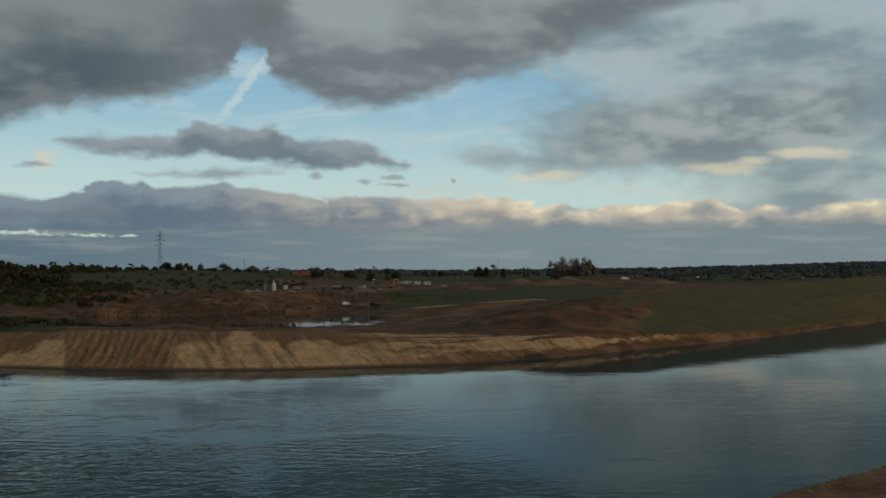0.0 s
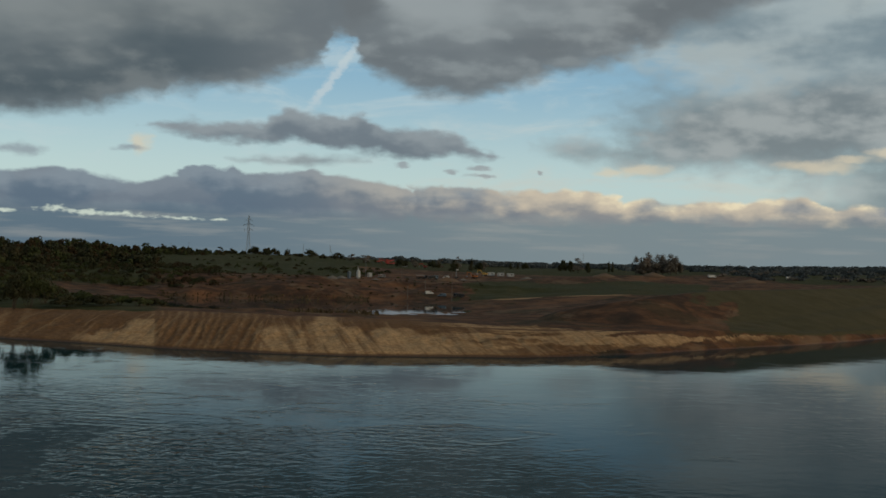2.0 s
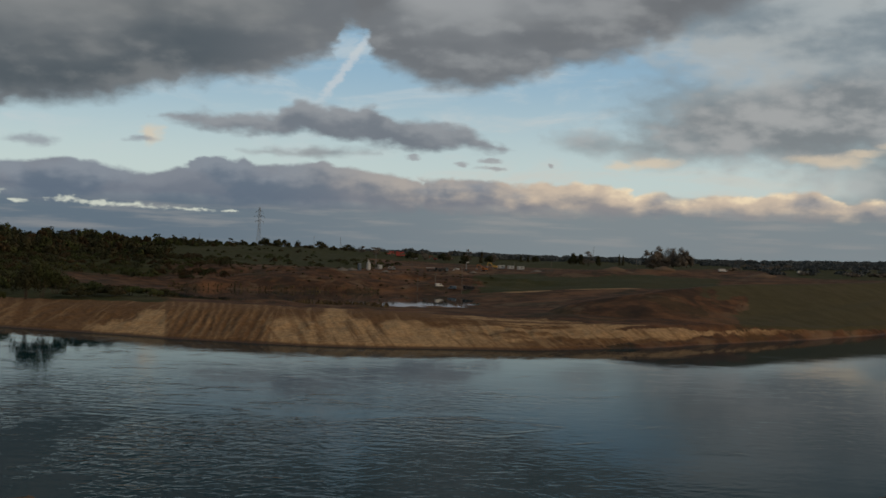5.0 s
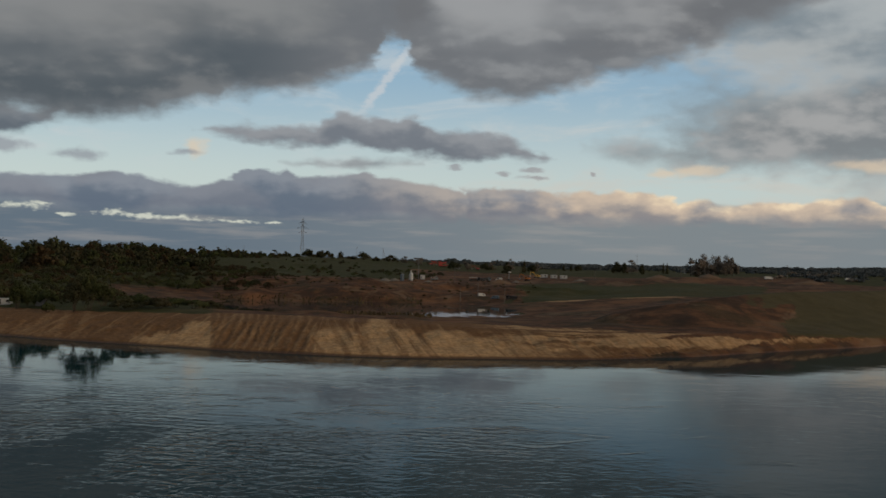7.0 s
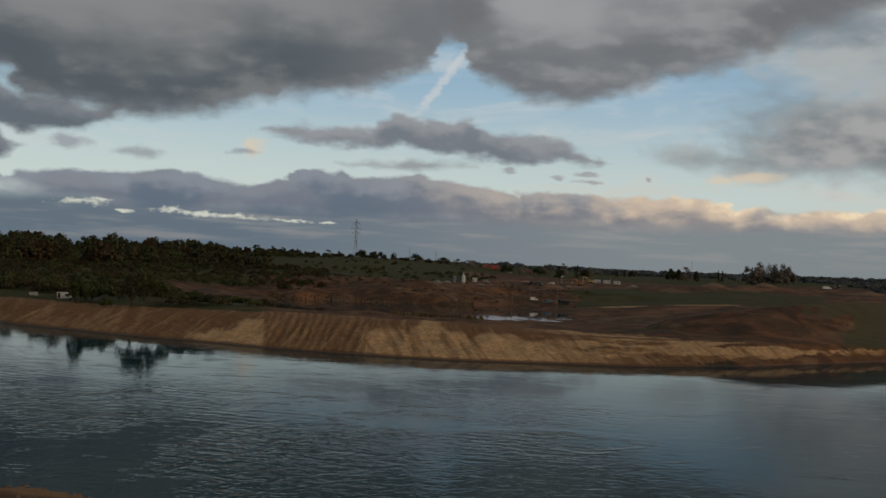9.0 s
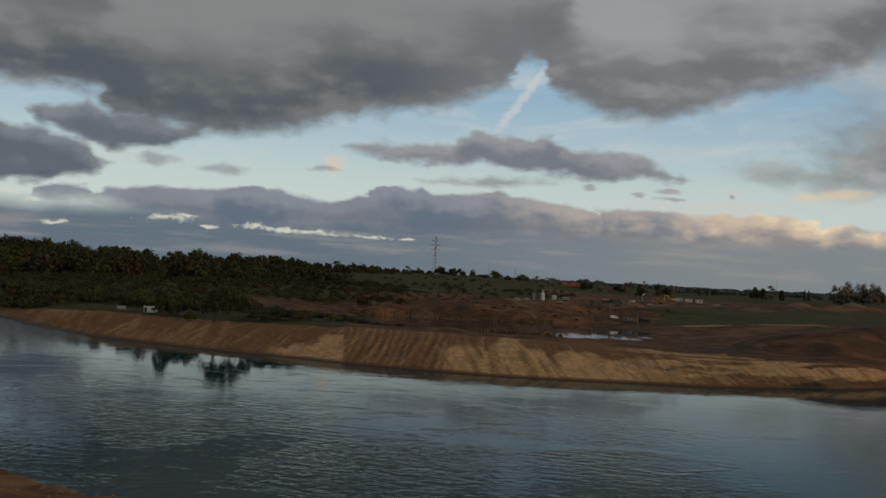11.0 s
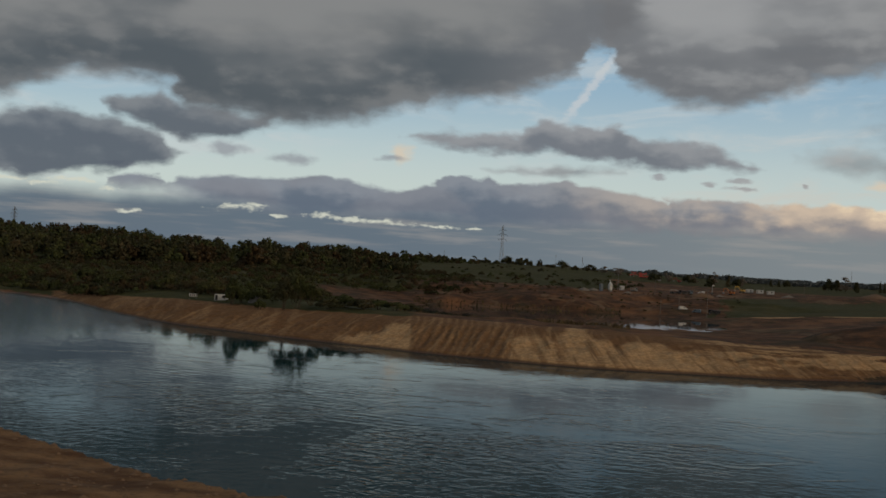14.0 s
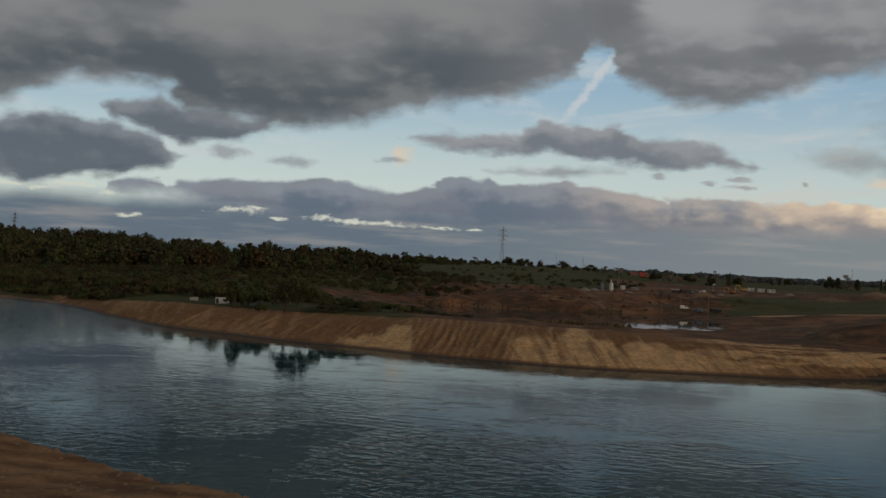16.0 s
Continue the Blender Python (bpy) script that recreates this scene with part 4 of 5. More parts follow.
# ------------------------------------------------------------------ trees that stand apart
def bank_bushes():
    """Willow bushes on the flat behind the sand bank."""
    rng = np.random.default_rng(8)
    plan = ((-17.2, 256, 6.0, 10.6), (-15.9, 240, 12.6, 10.0), (-15.2, 242, 15.0, 12.0), (-14.5, 250, 11.0, 10.0), (-13.4, 240, 4.6, 10.9), (-18.6, 252, 11.0, 7.5), (-12.6, 246, 4.6, 10.9), (-11.8, 240, 4.4, 10.9),
            (-10.9, 246, 4.2, 10.9), (-10.0, 242, 3.6, 10.3), (-9.2, 248, 3.0, 9.2), (-17.9, 270, 7.2, 12.6), (-19.6, 284, 8.3, 13.8), (-20.6, 300, 8.0, 14.9), (-21.8, 310, 7.6, 14.9), (-13.0, 275, 4.8, 14.9), (-11.4, 285, 4.0, 14.9),
            (-17.2, 240, 3.4, 5.5), (-18.1, 256, 5.5, 6.5), (-23.0, 330, 6.9, 13.8), (-24.4, 350, 6.4, 13.8), (-25.8, 378, 6.2, 13.8), (-27.2, 402, 6.4, 13.8), (-28.6, 410, 6.9, 14.9), (-30.0, 414, 7.1, 14.9), (-31.4, 416, 7.1, 14.9))
    tones = (MAT_LEAF_GREEN, MAT_LEAF_DARK, MAT_LEAF_GREEN)
    for i, (a, r, h, w) in enumerate(plan):
        make_tree("willow_bush", rng, "bush", h, w, tones[i % 3], "dense dull-green willow bush on the river flat", "bush", at(a, r), 110, 0.30, "willow bushes on the flat")


SKYLINE = (
    (-3.5, 860, 12.0, 10.2, "round"), (-4.1, 860, 13.0, 16.0, "round"), (-3.1, 860, 9.5, 13.1, "round"), (-2.4, 860, 10.8, 9.4, "pine"), (-1.3, 860, 10.5, 18.9, "round"),
    (0.3, 860, 9.0, 21.8, "hedge"), (1.0, 860, 9.0, 6.5, "birch"), (-5.3, 880, 7.0, 11.9, "round"), (-5.9, 880, 8.6, 7.4, "poplar"), (-6.6, 880, 6.5, 13.4, "round"),
    (-8.5, 900, 8.0, 7.6, "round"), (1.8, 800, 9.4, 9.5, "birch"), (3.7, 760, 11.4, 14.1, "round"), (4.4, 770, 11.0, 5.9, "birch"), (5.4, 770, 9.7, 13.0, "round"),
    (5.7, 780, 11.5, 5.9, "birch"), (-4.7, 880, 6.0, 7.4, "round"), (-1.9, 860, 6.0, 7.3, "round"), (-0.5, 860, 6.5, 8.7, "round"),
)
SKYLINE_EAST = (
    (6.5, 700, 12.0, 9.5, "round"), (6.7, 720, 14.0, 6.1, "birch"), (7.4, 760, 13.0, 7.7, "conifer"), (7.8, 770, 12.0, 9.1, "round"), (8.1, 780, 10.0, 6.6, "birch"),
    (9.5, 1000, 10.6, 7.6, "conifer"), (9.9, 1000, 10.4, 5.9, "conifer"), (10.3, 1000, 11.6, 10.1, "round"), (12.3, 820, 15.3, 11.1, "round"), (12.7, 820, 14.1, 8.3, "round"),
    (13.1, 800, 16.2, 10.1, "birch"), (13.6, 820, 13.1, 5.5, "round"), (14.7, 900, 13.3, 4.6, "conifer"), (14.9, 900, 12.9, 4.6, "conifer"),
)
GROVE = (
    (16.1, 780, 20.0, 7.0, "birch"), (16.4, 784, 19.2, 8.0, "conifer"), (16.75, 780, 26.0, 13.0, "tall"), (17.1, 784, 24.0, 15.0, "tall"), (17.5, 790, 23.5, 15.0, "tall"),
    (17.9, 780, 24.0, 14.0, "tall"), (18.2, 780, 23.0, 12.0, "tall"), (16.5, 770, 16.5, 12.0, "tall"), (17.2, 772, 16.0, 14.0, "tall"), (17.8, 770, 16.0, 14.0, "tall"),
)


def lone_trees():
    rng = np.random.default_rng(17)
    for plan, group in ((SKYLINE, "trees along the hilltop"), (SKYLINE_EAST, "trees along the far works"), (GROVE, "trees of the grove")):
        for a, r, h, w, kind in plan:
            spot = at(a, r, 1.4)
            h, w = (h * 1.12, w * 1.25) if group == "trees of the grove" else (h * 1.18, w * 1.1)
            if kind == "birch":
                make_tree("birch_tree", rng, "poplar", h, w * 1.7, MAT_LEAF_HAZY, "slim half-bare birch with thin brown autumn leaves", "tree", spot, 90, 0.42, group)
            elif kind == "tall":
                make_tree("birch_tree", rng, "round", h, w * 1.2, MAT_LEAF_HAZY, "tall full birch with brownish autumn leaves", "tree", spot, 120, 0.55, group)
            elif kind == "conifer":
                make_tree("spruce_tree", rng, "conifer", h, w, MAT_LEAF_DARK, "dark narrow spruce with a pointed top", "tree", spot, 60, 0.45, group)
            elif kind == "hedge":
                make_tree("hedge_tree", rng, "bush", h, w, MAT_LEAF_DARK, "broad dark thicket with a flat top", "tree", spot, 90, 0.6, group)
            elif kind == "poplar":
                make_tree("poplar_tree", rng, "poplar", h, w * 1.3, MAT_LEAF_DARK, "tall dark poplar with a ragged crown", "tree", spot, 80, 0.5, group)
            elif kind == "pine":
                make_tree("pine_tree", rng, "round", h, w, MAT_LEAF_DARK, "small pine with a flat layered crown", "tree", spot, 40, 0.45, group)
            else:
                make_tree("broadleaf_tree", rng, "bush" if h < 14 else "round", h, w * 1.15, MAT_LEAF_DARK, "dark rounded broadleaf tree on rough grass", "tree", spot, 120, 0.55, group)


bank_bushes()
lone_trees()


# ------------------------------------------------------------------ masts and poles
MAT_WOOD_POLE = paint("weathered_wood", (0.20, 0.17, 0.14), 0.85, 0.0, 0.3, 2.0)
MAT_CONCRETE = paint("concrete", (0.38, 0.36, 0.33), 0.85, 0.0, 0.35, 1.5)
MAT_GLASS_INSULATOR = paint("insulator_glass", (0.12, 0.16, 0.14), 0.2)


def make_pylon(spot, height, turn, arms=3):
    """Lattice power pylon with tapering legs and crossarms."""
    t = thing("power_pylon", pose(*spot, 0, 0, turn), "tall grey steel lattice power pylon on the hilltop", "pylon")
    foot, waist, top = height * 0.058, height * 0.026, height * 0.016

    def half(z):
        f = z / height
        return foot + (waist - foot) * f / 0.45 if f < 0.45 else waist + (top - waist) * (f - 0.45) / 0.55

    for sx in (-1, 1):
        for sy in (-1, 1):
            bm = bmesh.new()
            for z0, z1 in ((-0.4, height * 0.45), (height * 0.45, height)):
                a, b = half(max(z0, 0)), half(z1)
                add_bar(bm, (sx * a, sy * a, z0), (sx * b, sy * b, z1), 0.13, 0.11, 4)
            part("leg", bm, MAT_STEEL, t)
    bm = bmesh.new()
    z = 0.0
    while z < height * 0.97:
        n = min(z + half(z) * 2.1 + 0.6, height)
        a, b = half(z), half(n)
        for i in range(4):
            c0, s0 = ((-1, -1), (1, -1), (1, 1), (-1, 1))[i], ((1, -1), (1, 1), (-1, 1), (-1, -1))[i]
            add_bar(bm, (c0[0] * a, c0[1] * a, z), (s0[0] * b, s0[1] * b, n), 0.06, None, 4)
            add_bar(bm, (s0[0] * a, s0[1] * a, z), (c0[0] * b, c0[1] * b, n), 0.06, None, 4)
            add_bar(bm, (c0[0] * b, c0[1] * b, n), (s0[0] * b, s0[1] * b, n), 0.06, None, 4)
        z = n
    part("bracing", bm, MAT_STEEL, t)
    for i in range(arms):
        z = height * (0.64 + 0.125 * i)
        reach = height * (0.115, 0.145, 0.10)[i]
        w = half(z)
        for s in (-1, 1):
            bm = bmesh.new()
            for sy in (-1, 1):
                add_bar(bm, (s * w, sy * w, z), (s * reach, 0, z), 0.13, None, 4)
                add_bar(bm, (s * w, sy * w, z + height * 0.04), (s * reach, 0, z), 0.11, None, 4)
            arm = part("crossarm", bm, MAT_STEEL, t)
            part("insulator", bar((s * reach * 0.97, 0, z), (s * reach * 0.97, 0, z - 2.2), 0.10, None, 6), MAT_GLASS_INSULATOR, arm)
    part("peak", bar((0, 0, height), (0, 0, height * 1.03), 0.15, 0.05, 4), MAT_STEEL, t)
    return t


def make_pole(spot, height, kind, turn=0.0):
    if kind == "lamp":
        t = thing("lamp_mast", pose(*spot, 0, 0, turn), "grey steel lamp mast above the works", "lamp post", "poles about the works")
        part("mast", bar((0, 0, -0.4), (0, 0, height), 0.16, 0.09, 8), MAT_STEEL, t)
        part("arm", bar((0, 0, height - 0.1), (1.6, 0, height + 0.3), 0.07, 0.05, 6), MAT_STEEL, t)
        part("lamp_head", box(1.3, -0.2, height + 0.18, 2.2, 0.2, height + 0.42, 0.05), MAT_STEEL, t)
    elif kind == "braced":
        t = thing("power_pole", pose(*spot, 0, 0, turn), "braced weathered wooden power pole on the hill", "power pole", "poles about the works")
        part("pole", bar((0, 0, -0.4), (0, 0, height), 0.22, 0.14, 8), MAT_WOOD_POLE, t)
        part("strut", bar((height * 0.3, 0, -0.4), (0.1, 0, height * 0.85), 0.18, 0.12, 8), MAT_WOOD_POLE, t)
        arm = part("crossarm", box(-1.2, -0.09, height - 1.0, 1.2, 0.09, height - 0.82, 0.02), MAT_WOOD_POLE, t)
        for x in (-1.05, 0.0, 1.05):
            part("insulator", bar((x, 0, height - 0.8), (x, 0, height - 0.45), 0.09, 0.06, 6), MAT_GLASS_INSULATOR, arm)
    else:
        t = thing("power_pole", pose(*spot, 0, 0, turn), "plain weathered pole with a short crossarm", "power pole", "poles about the works")
        part("pole", bar((0, 0, -0.4), (0, 0, height), 0.20, 0.13, 8), MAT_WOOD_POLE, t)
        arm = part("crossarm", box(-0.9, -0.08, height - 0.7, 0.9, 0.08, height - 0.54, 0.02), MAT_WOOD_POLE, t)
        for x in (-0.8, 0.8):
            part("insulator", bar((x, 0, height - 0.55), (x, 0, height - 0.25), 0.08, 0.05, 6), MAT_GLASS_INSULATOR, arm)
    return t


make_pylon(at(-4.45, 900), 51.0, 20)
make_pylon(at(-29.5, 1000), 38.0, 60)
for a, r, h, kind in ((1.77, 494, 13.0, "lamp"), (9.18, 544, 7.0, "plain"), (4.97, 412, 8.5, "plain"), (6.40, 396, 16.0, "plain"), (3.71, 458, 9.0, "plain"), (4.03, 402, 8.0, "plain"), (20.91, 670, 14.0, "plain"),
                      (13.35, 880, 24.0, "plain"), (11.14, 520, 9.0, "plain"), (-0.15, 850, 17.0, "braced"), (-0.9, 850, 8.5, "plain"), (-1.56, 870, 17.0, "plain"), (-7.5, 880, 14.0, "plain"), (-8.4, 900, 12.0, "plain"), (15.6, 600, 8.0, "plain")):
    make_pole(at(a, r), h, kind, a * 7 % 40)


# ------------------------------------------------------------------ the works
MAT_WHITE = paint("white_paint", (0.62, 0.62, 0.60), 0.45, 0.0, 0.16, 1.2)
MAT_GREY = paint("grey_paint", (0.28, 0.29, 0.30), 0.55, 0.0, 0.25, 1.2)
MAT_BLACK = paint("black_paint", (0.020, 0.021, 0.024), 0.4, 0.0, 0.3, 1.2)
MAT_RED = paint("red_paint", (0.42, 0.060, 0.045), 0.45, 0.0, 0.2, 1.0)
MAT_ORANGE = paint("orange_paint", (0.62, 0.20, 0.035), 0.45, 0.0, 0.2, 1.0)
MAT_YELLOW = paint("yellow_paint", (0.56, 0.34, 0.04), 0.45, 0.0, 0.2, 1.0)
MAT_BLUE_GREY = paint("blue_grey_paint", (0.14, 0.19, 0.24), 0.45, 0.0, 0.2, 1.0)
MAT_RUBBER = paint("rubber", (0.018, 0.018, 0.018), 0.85, 0.0, 0.3, 3.0)
MAT_WINDOW = paint("dark_window", (0.015, 0.018, 0.02), 0.08, 0.0, 0.05, 1.0)


def make_cabin(spot, length, width, height, turn, mat, name, label, category, group="", door_mat=None):
    """Ribbed steel cabin or container with a door, a window and a roof rim."""
    t = thing(name, pose(*spot, 0, 0, turn), label, category, group)
    hx, hy = length / 2, width / 2
    bm = box(-hx, -hy, 0.12, hx, hy, height, 0.04)
    n = max(int(length / 0.35), 4)
    for i in range(n):
        x = -hx + 0.15 + (length - 0.3) * i / n
        add_box(bm, x, -hy - 0.035, 0.25, x + 0.16, -hy + 0.01, height - 0.15)
        add_box(bm, x, hy - 0.01, 0.25, x + 0.16, hy + 0.035, height - 0.15)
    part("body", bm, mat, t)
    part("roof", box(-hx - 0.08, -hy - 0.08, height, hx + 0.08, hy + 0.08, height + 0.1, 0.03), MAT_WHITE if mat is not MAT_WHITE else mat, t)
    part("skid", box(-hx + 0.1, -hy + 0.1, -0.35, hx - 0.1, hy - 0.1, 0.12), MAT_GREY, t)
    door = part("door", box(-hx + 0.3, -hy - 0.08, 0.2, -hx + 1.2, -hy - 0.03, min(height - 0.2, 2.2), 0.01), door_mat or MAT_GREY, t)
    part("handle", box(-hx + 1.05, -hy - 0.14, 1.1, -hx + 1.1, -hy - 0.08, 1.3), MAT_STEEL, door)
    if length > 4:
        part("window", box(0.3, -hy - 0.07, 1.1, 1.5, -hy - 0.03, 1.9, 0.01), MAT_WINDOW, t)
    return t


def wheel_mesh(radius, width):
    bm = bmesh.new()
    made = bmesh.ops.create_cone(bm, cap_ends=True, segments=18, radius1=radius, radius2=radius, depth=width)
    bmesh.ops.rotate(bm, verts=made["verts"], cent=(0, 0, 0), matrix=Matrix.Rotation(math.pi / 2, 3, "X"))
    bmesh.ops.bevel(bm, geom=[e for e in bm.edges if abs(e.verts[0].co.y - e.verts[1].co.y) < 1e-4], offset=radius * 0.14, segments=2, affect="EDGES")
    return bm


def add_wheels(t, xs, half_width, radius, width=0.32):
    for x in xs:
        for s in (-1, 1):
            w = part("wheel", wheel_mesh(radius, width), MAT_RUBBER, t)
            w.location = (x, s * half_width, radius)
            bm = bmesh.new()
            made = bmesh.ops.create_cone(bm, cap_ends=True, segments=14, radius1=radius * 0.5, radius2=radius * 0.42, depth=width * 0.4)
            bmesh.ops.rotate(bm, verts=made["verts"], cent=(0, 0, 0), matrix=Matrix.Rotation(math.pi / 2 * -s, 3, "X"))
            rim = part("rim", bm, MAT_STEEL, w)
            rim.location = (0, s * width * 0.42, 0)


def wedge(points, y0, y1):
    """Solid from a side outline in x and z."""
    bm = bmesh.new()
    a = [bm.verts.new((x, y0, z)) for x, z in points]
    b = [bm.verts.new((x, y1, z)) for x, z in points]
    bm.faces.new(a)
    bm.faces.new(b[::-1])
    for i in range(len(points)):
        j = (i + 1) % len(points)
        bm.faces.new((a[j], a[i], b[i], b[j]))
    bmesh.ops.recalc_face_normals(bm, faces=bm.faces)
    bmesh.ops.bevel(bm, geom=list(bm.edges), offset=0.05, segments=1, affect="EDGES")
    return bm


def make_lorry(spot, turn, cab_mat, bed_mat, label, kind, length=7.2):
    t = thing("lorry", pose(*spot, 0, 0, turn), label, "lorry")
    half = length / 2
    part("chassis", box(-half, -0.5, 0.62, half - 0.3, 0.5, 0.9), MAT_BLACK, t)
    cab = part("cab", wedge(((half - 1.9, 0.75), (half - 0.1, 0.75), (half, 1.5), (half - 0.25, 2.75), (half - 1.9, 2.8)), -1.2, 1.2), cab_mat, t)
    part("windscreen", wedge(((half - 0.02, 1.65), (half + 0.03, 1.65), (half - 0.2, 2.55), (half - 0.25, 2.55)), -1.05, 1.05), MAT_WINDOW, cab)
    for s in (-1, 1):
        part("side_window", box(half - 1.4, s * 1.2 - 0.02, 1.7, half - 0.5, s * 1.2 + 0.02, 2.45, 0.01), MAT_WINDOW, cab)
        part("headlight", box(half - 0.08, s * 0.9 - 0.18, 0.85, half + 0.02, s * 0.9 + 0.18, 1.1, 0.02), MAT_STEEL, cab)
    if kind == "tipper":
        part("tipper_body", wedge(((-half, 1.0), (half - 2.1, 1.0), (half - 2.0, 3.0), (half - 2.9, 2.5), (-half - 0.3, 2.3)), -1.25, 1.25), bed_mat, t)
    elif kind == "box":
        part("box_body", box(-half, -1.25, 0.95, half - 2.0, 1.25, 3.3, 0.05), bed_mat, t)
    else:
        part("flat_bed", box(-half, -1.2, 0.95, half - 2.0, 1.2, 1.5, 0.04), bed_mat, t)
        part("canopy", box(-half + 0.1, -1.2, 2.5, half - 2.1, 1.2, 2.75, 0.05), MAT_WHITE, t)
        for x in (-half + 0.15, half - 2.2):
            for s in (-1, 1):
                part("canopy_post", bar((x, s * 1.12, 1.5), (x, s * 1.12, 2.5), 0.05), MAT_STEEL, t)
    add_wheels(t, (half - 1.0, -half + 0.9, -half + 2.1), 1.05, 0.5)
    return t


def make_van(spot, turn, mat, label):
    t = thing("van", pose(*spot, 0, 0, turn), label, "van")
    body = part("body", wedge(((-2.5, 0.4), (2.5, 0.4), (2.6, 1.0), (1.7, 1.2), (1.1, 2.15), (-2.4, 2.2), (-2.55, 1.2)), -0.95, 0.95), mat, t)
    part("windscreen", wedge(((1.72, 1.25), (1.78, 1.25), (1.2, 2.1), (1.14, 2.1)), -0.8, 0.8), MAT_WINDOW, body)
    for s in (-1, 1):
        part("side_window", box(0.1, s * 0.95 - 0.02, 1.3, 1.1, s * 0.95 + 0.02, 1.95, 0.01), MAT_WINDOW, body)
        part("headlight", box(2.5, s * 0.7 - 0.15, 0.75, 2.62, s * 0.7 + 0.15, 0.95, 0.02), MAT_STEEL, body)
    add_wheels(t, (1.6, -1.6), 0.85, 0.36, 0.24)
    return t


def make_excavator(spot, turn, mat, label, swing=25):
    t = thing("excavator", pose(*spot, 0, 0, turn), label, "excavator")
    for s in (-1, 1):
        track = part("track", wedge(((-2.2, 0.15), (-1.7, 0.0), (1.7, 0.0), (2.2, 0.15), (2.3, 0.6), (1.8, 0.95), (-1.8, 0.95), (-2.3, 0.6)), s * 1.2 - 0.3, s * 1.2 + 0.3), MAT_RUBBER, t)
        for x in (-1.8, 1.8):
            part("sprocket", bar((x, s * 1.2 - 0.32, 0.5), (x, s * 1.2 + 0.32, 0.5), 0.34, None, 12), MAT_STEEL, track)
    part("undercarriage", box(-1.0, -0.95, 0.5, 1.0, 0.95, 1.15), MAT_BLACK, t)
    house = part("house", wedge(((-2.4, 1.2), (1.5, 1.2), (1.5, 1.9), (-0.2, 2.1), (-2.5, 2.3)), -1.3, 1.3), mat, t)
    cab = part("cab", wedge(((-0.1, 1.3), (1.6, 1.3), (1.65, 2.2), (1.25, 3.0), (-0.1, 3.0)), 0.25, 1.28), mat, t)
    part("window", box(0.1, 1.27, 1.9, 1.2, 1.31, 2.8, 0.01), MAT_WINDOW, cab)
    part("exhaust", bar((-1.6, -0.8, 2.2), (-1.6, -0.8, 2.8), 0.07), MAT_BLACK, house)
    part("boom", wedge(((1.2, 1.5), (1.6, 1.3), (3.6, 4.3), (6.1, 4.6), (6.0, 5.0), (3.3, 4.9)), -0.45, 0.0), mat, t)
    arm = part("arm", wedge(((5.8, 5.2), (6.3, 5.0), (6.9, 2.2), (6.6, 2.1)), -0.4, -0.05), mat, t)
    part("bucket", wedge(((6.4, 2.2), (7.0, 2.2), (7.3, 1.5), (6.8, 0.9), (6.0, 1.0), (6.1, 1.5)), -0.8, 0.35), MAT_GREY, arm)
    part("ram", bar((2.0, -0.22, 1.7), (3.8, -0.22, 4.2), 0.1), MAT_STEEL, t)
    return t


def make_silo(spot):
    t = thing("cement_silo", pose(*spot), "white upright cement silo with a narrow top", "silo")
    bm = bmesh.new()
    add_bar(bm, (0, 0, 1.2), (0, 0, 5.2), 1.45, 1.35, 20)
    part("drum", bm, MAT_WHITE, t)
    part("hopper", bar((0, 0, 0.2), (0, 0, 1.2), 0.5, 1.42, 20), MAT_WHITE, t)
    part("dome", bar((0, 0, 5.2), (0, 0, 6.2), 1.35, 0.5, 20), MAT_WHITE, t)
    part("filter", bar((-0.2, 0, 6.1), (-0.2, 0, 7.8), 0.42, 0.38, 12), MAT_WHITE, t)
    for a in range(4):
        x, y = 1.3 * math.cos(a * 1.5708 + 0.78), 1.3 * math.sin(a * 1.5708 + 0.78)
        part("leg", bar((x, y, -0.5), (x, y, 1.6), 0.1), MAT_STEEL, t)
    part("filling_pipe", bar((1.5, 0, 0.2), (1.2, 0, 6.0), 0.07), MAT_STEEL, t)


def make_tank(spot):
    t = thing("water_tank", pose(*spot), "grey upright steel tank beside a silo", "tank")
    part("shell", bar((0, 0, -0.3), (0, 0, 4.6), 1.3, 1.3, 20), MAT_BLUE_GREY, t)
    part("lid", bar((0, 0, 4.6), (0, 0, 5.0), 1.32, 0.3, 20), MAT_GREY, t)
    part("ladder", box(-0.2, -1.42, 0.1, 0.2, -1.36, 4.6), MAT_STEEL, t)


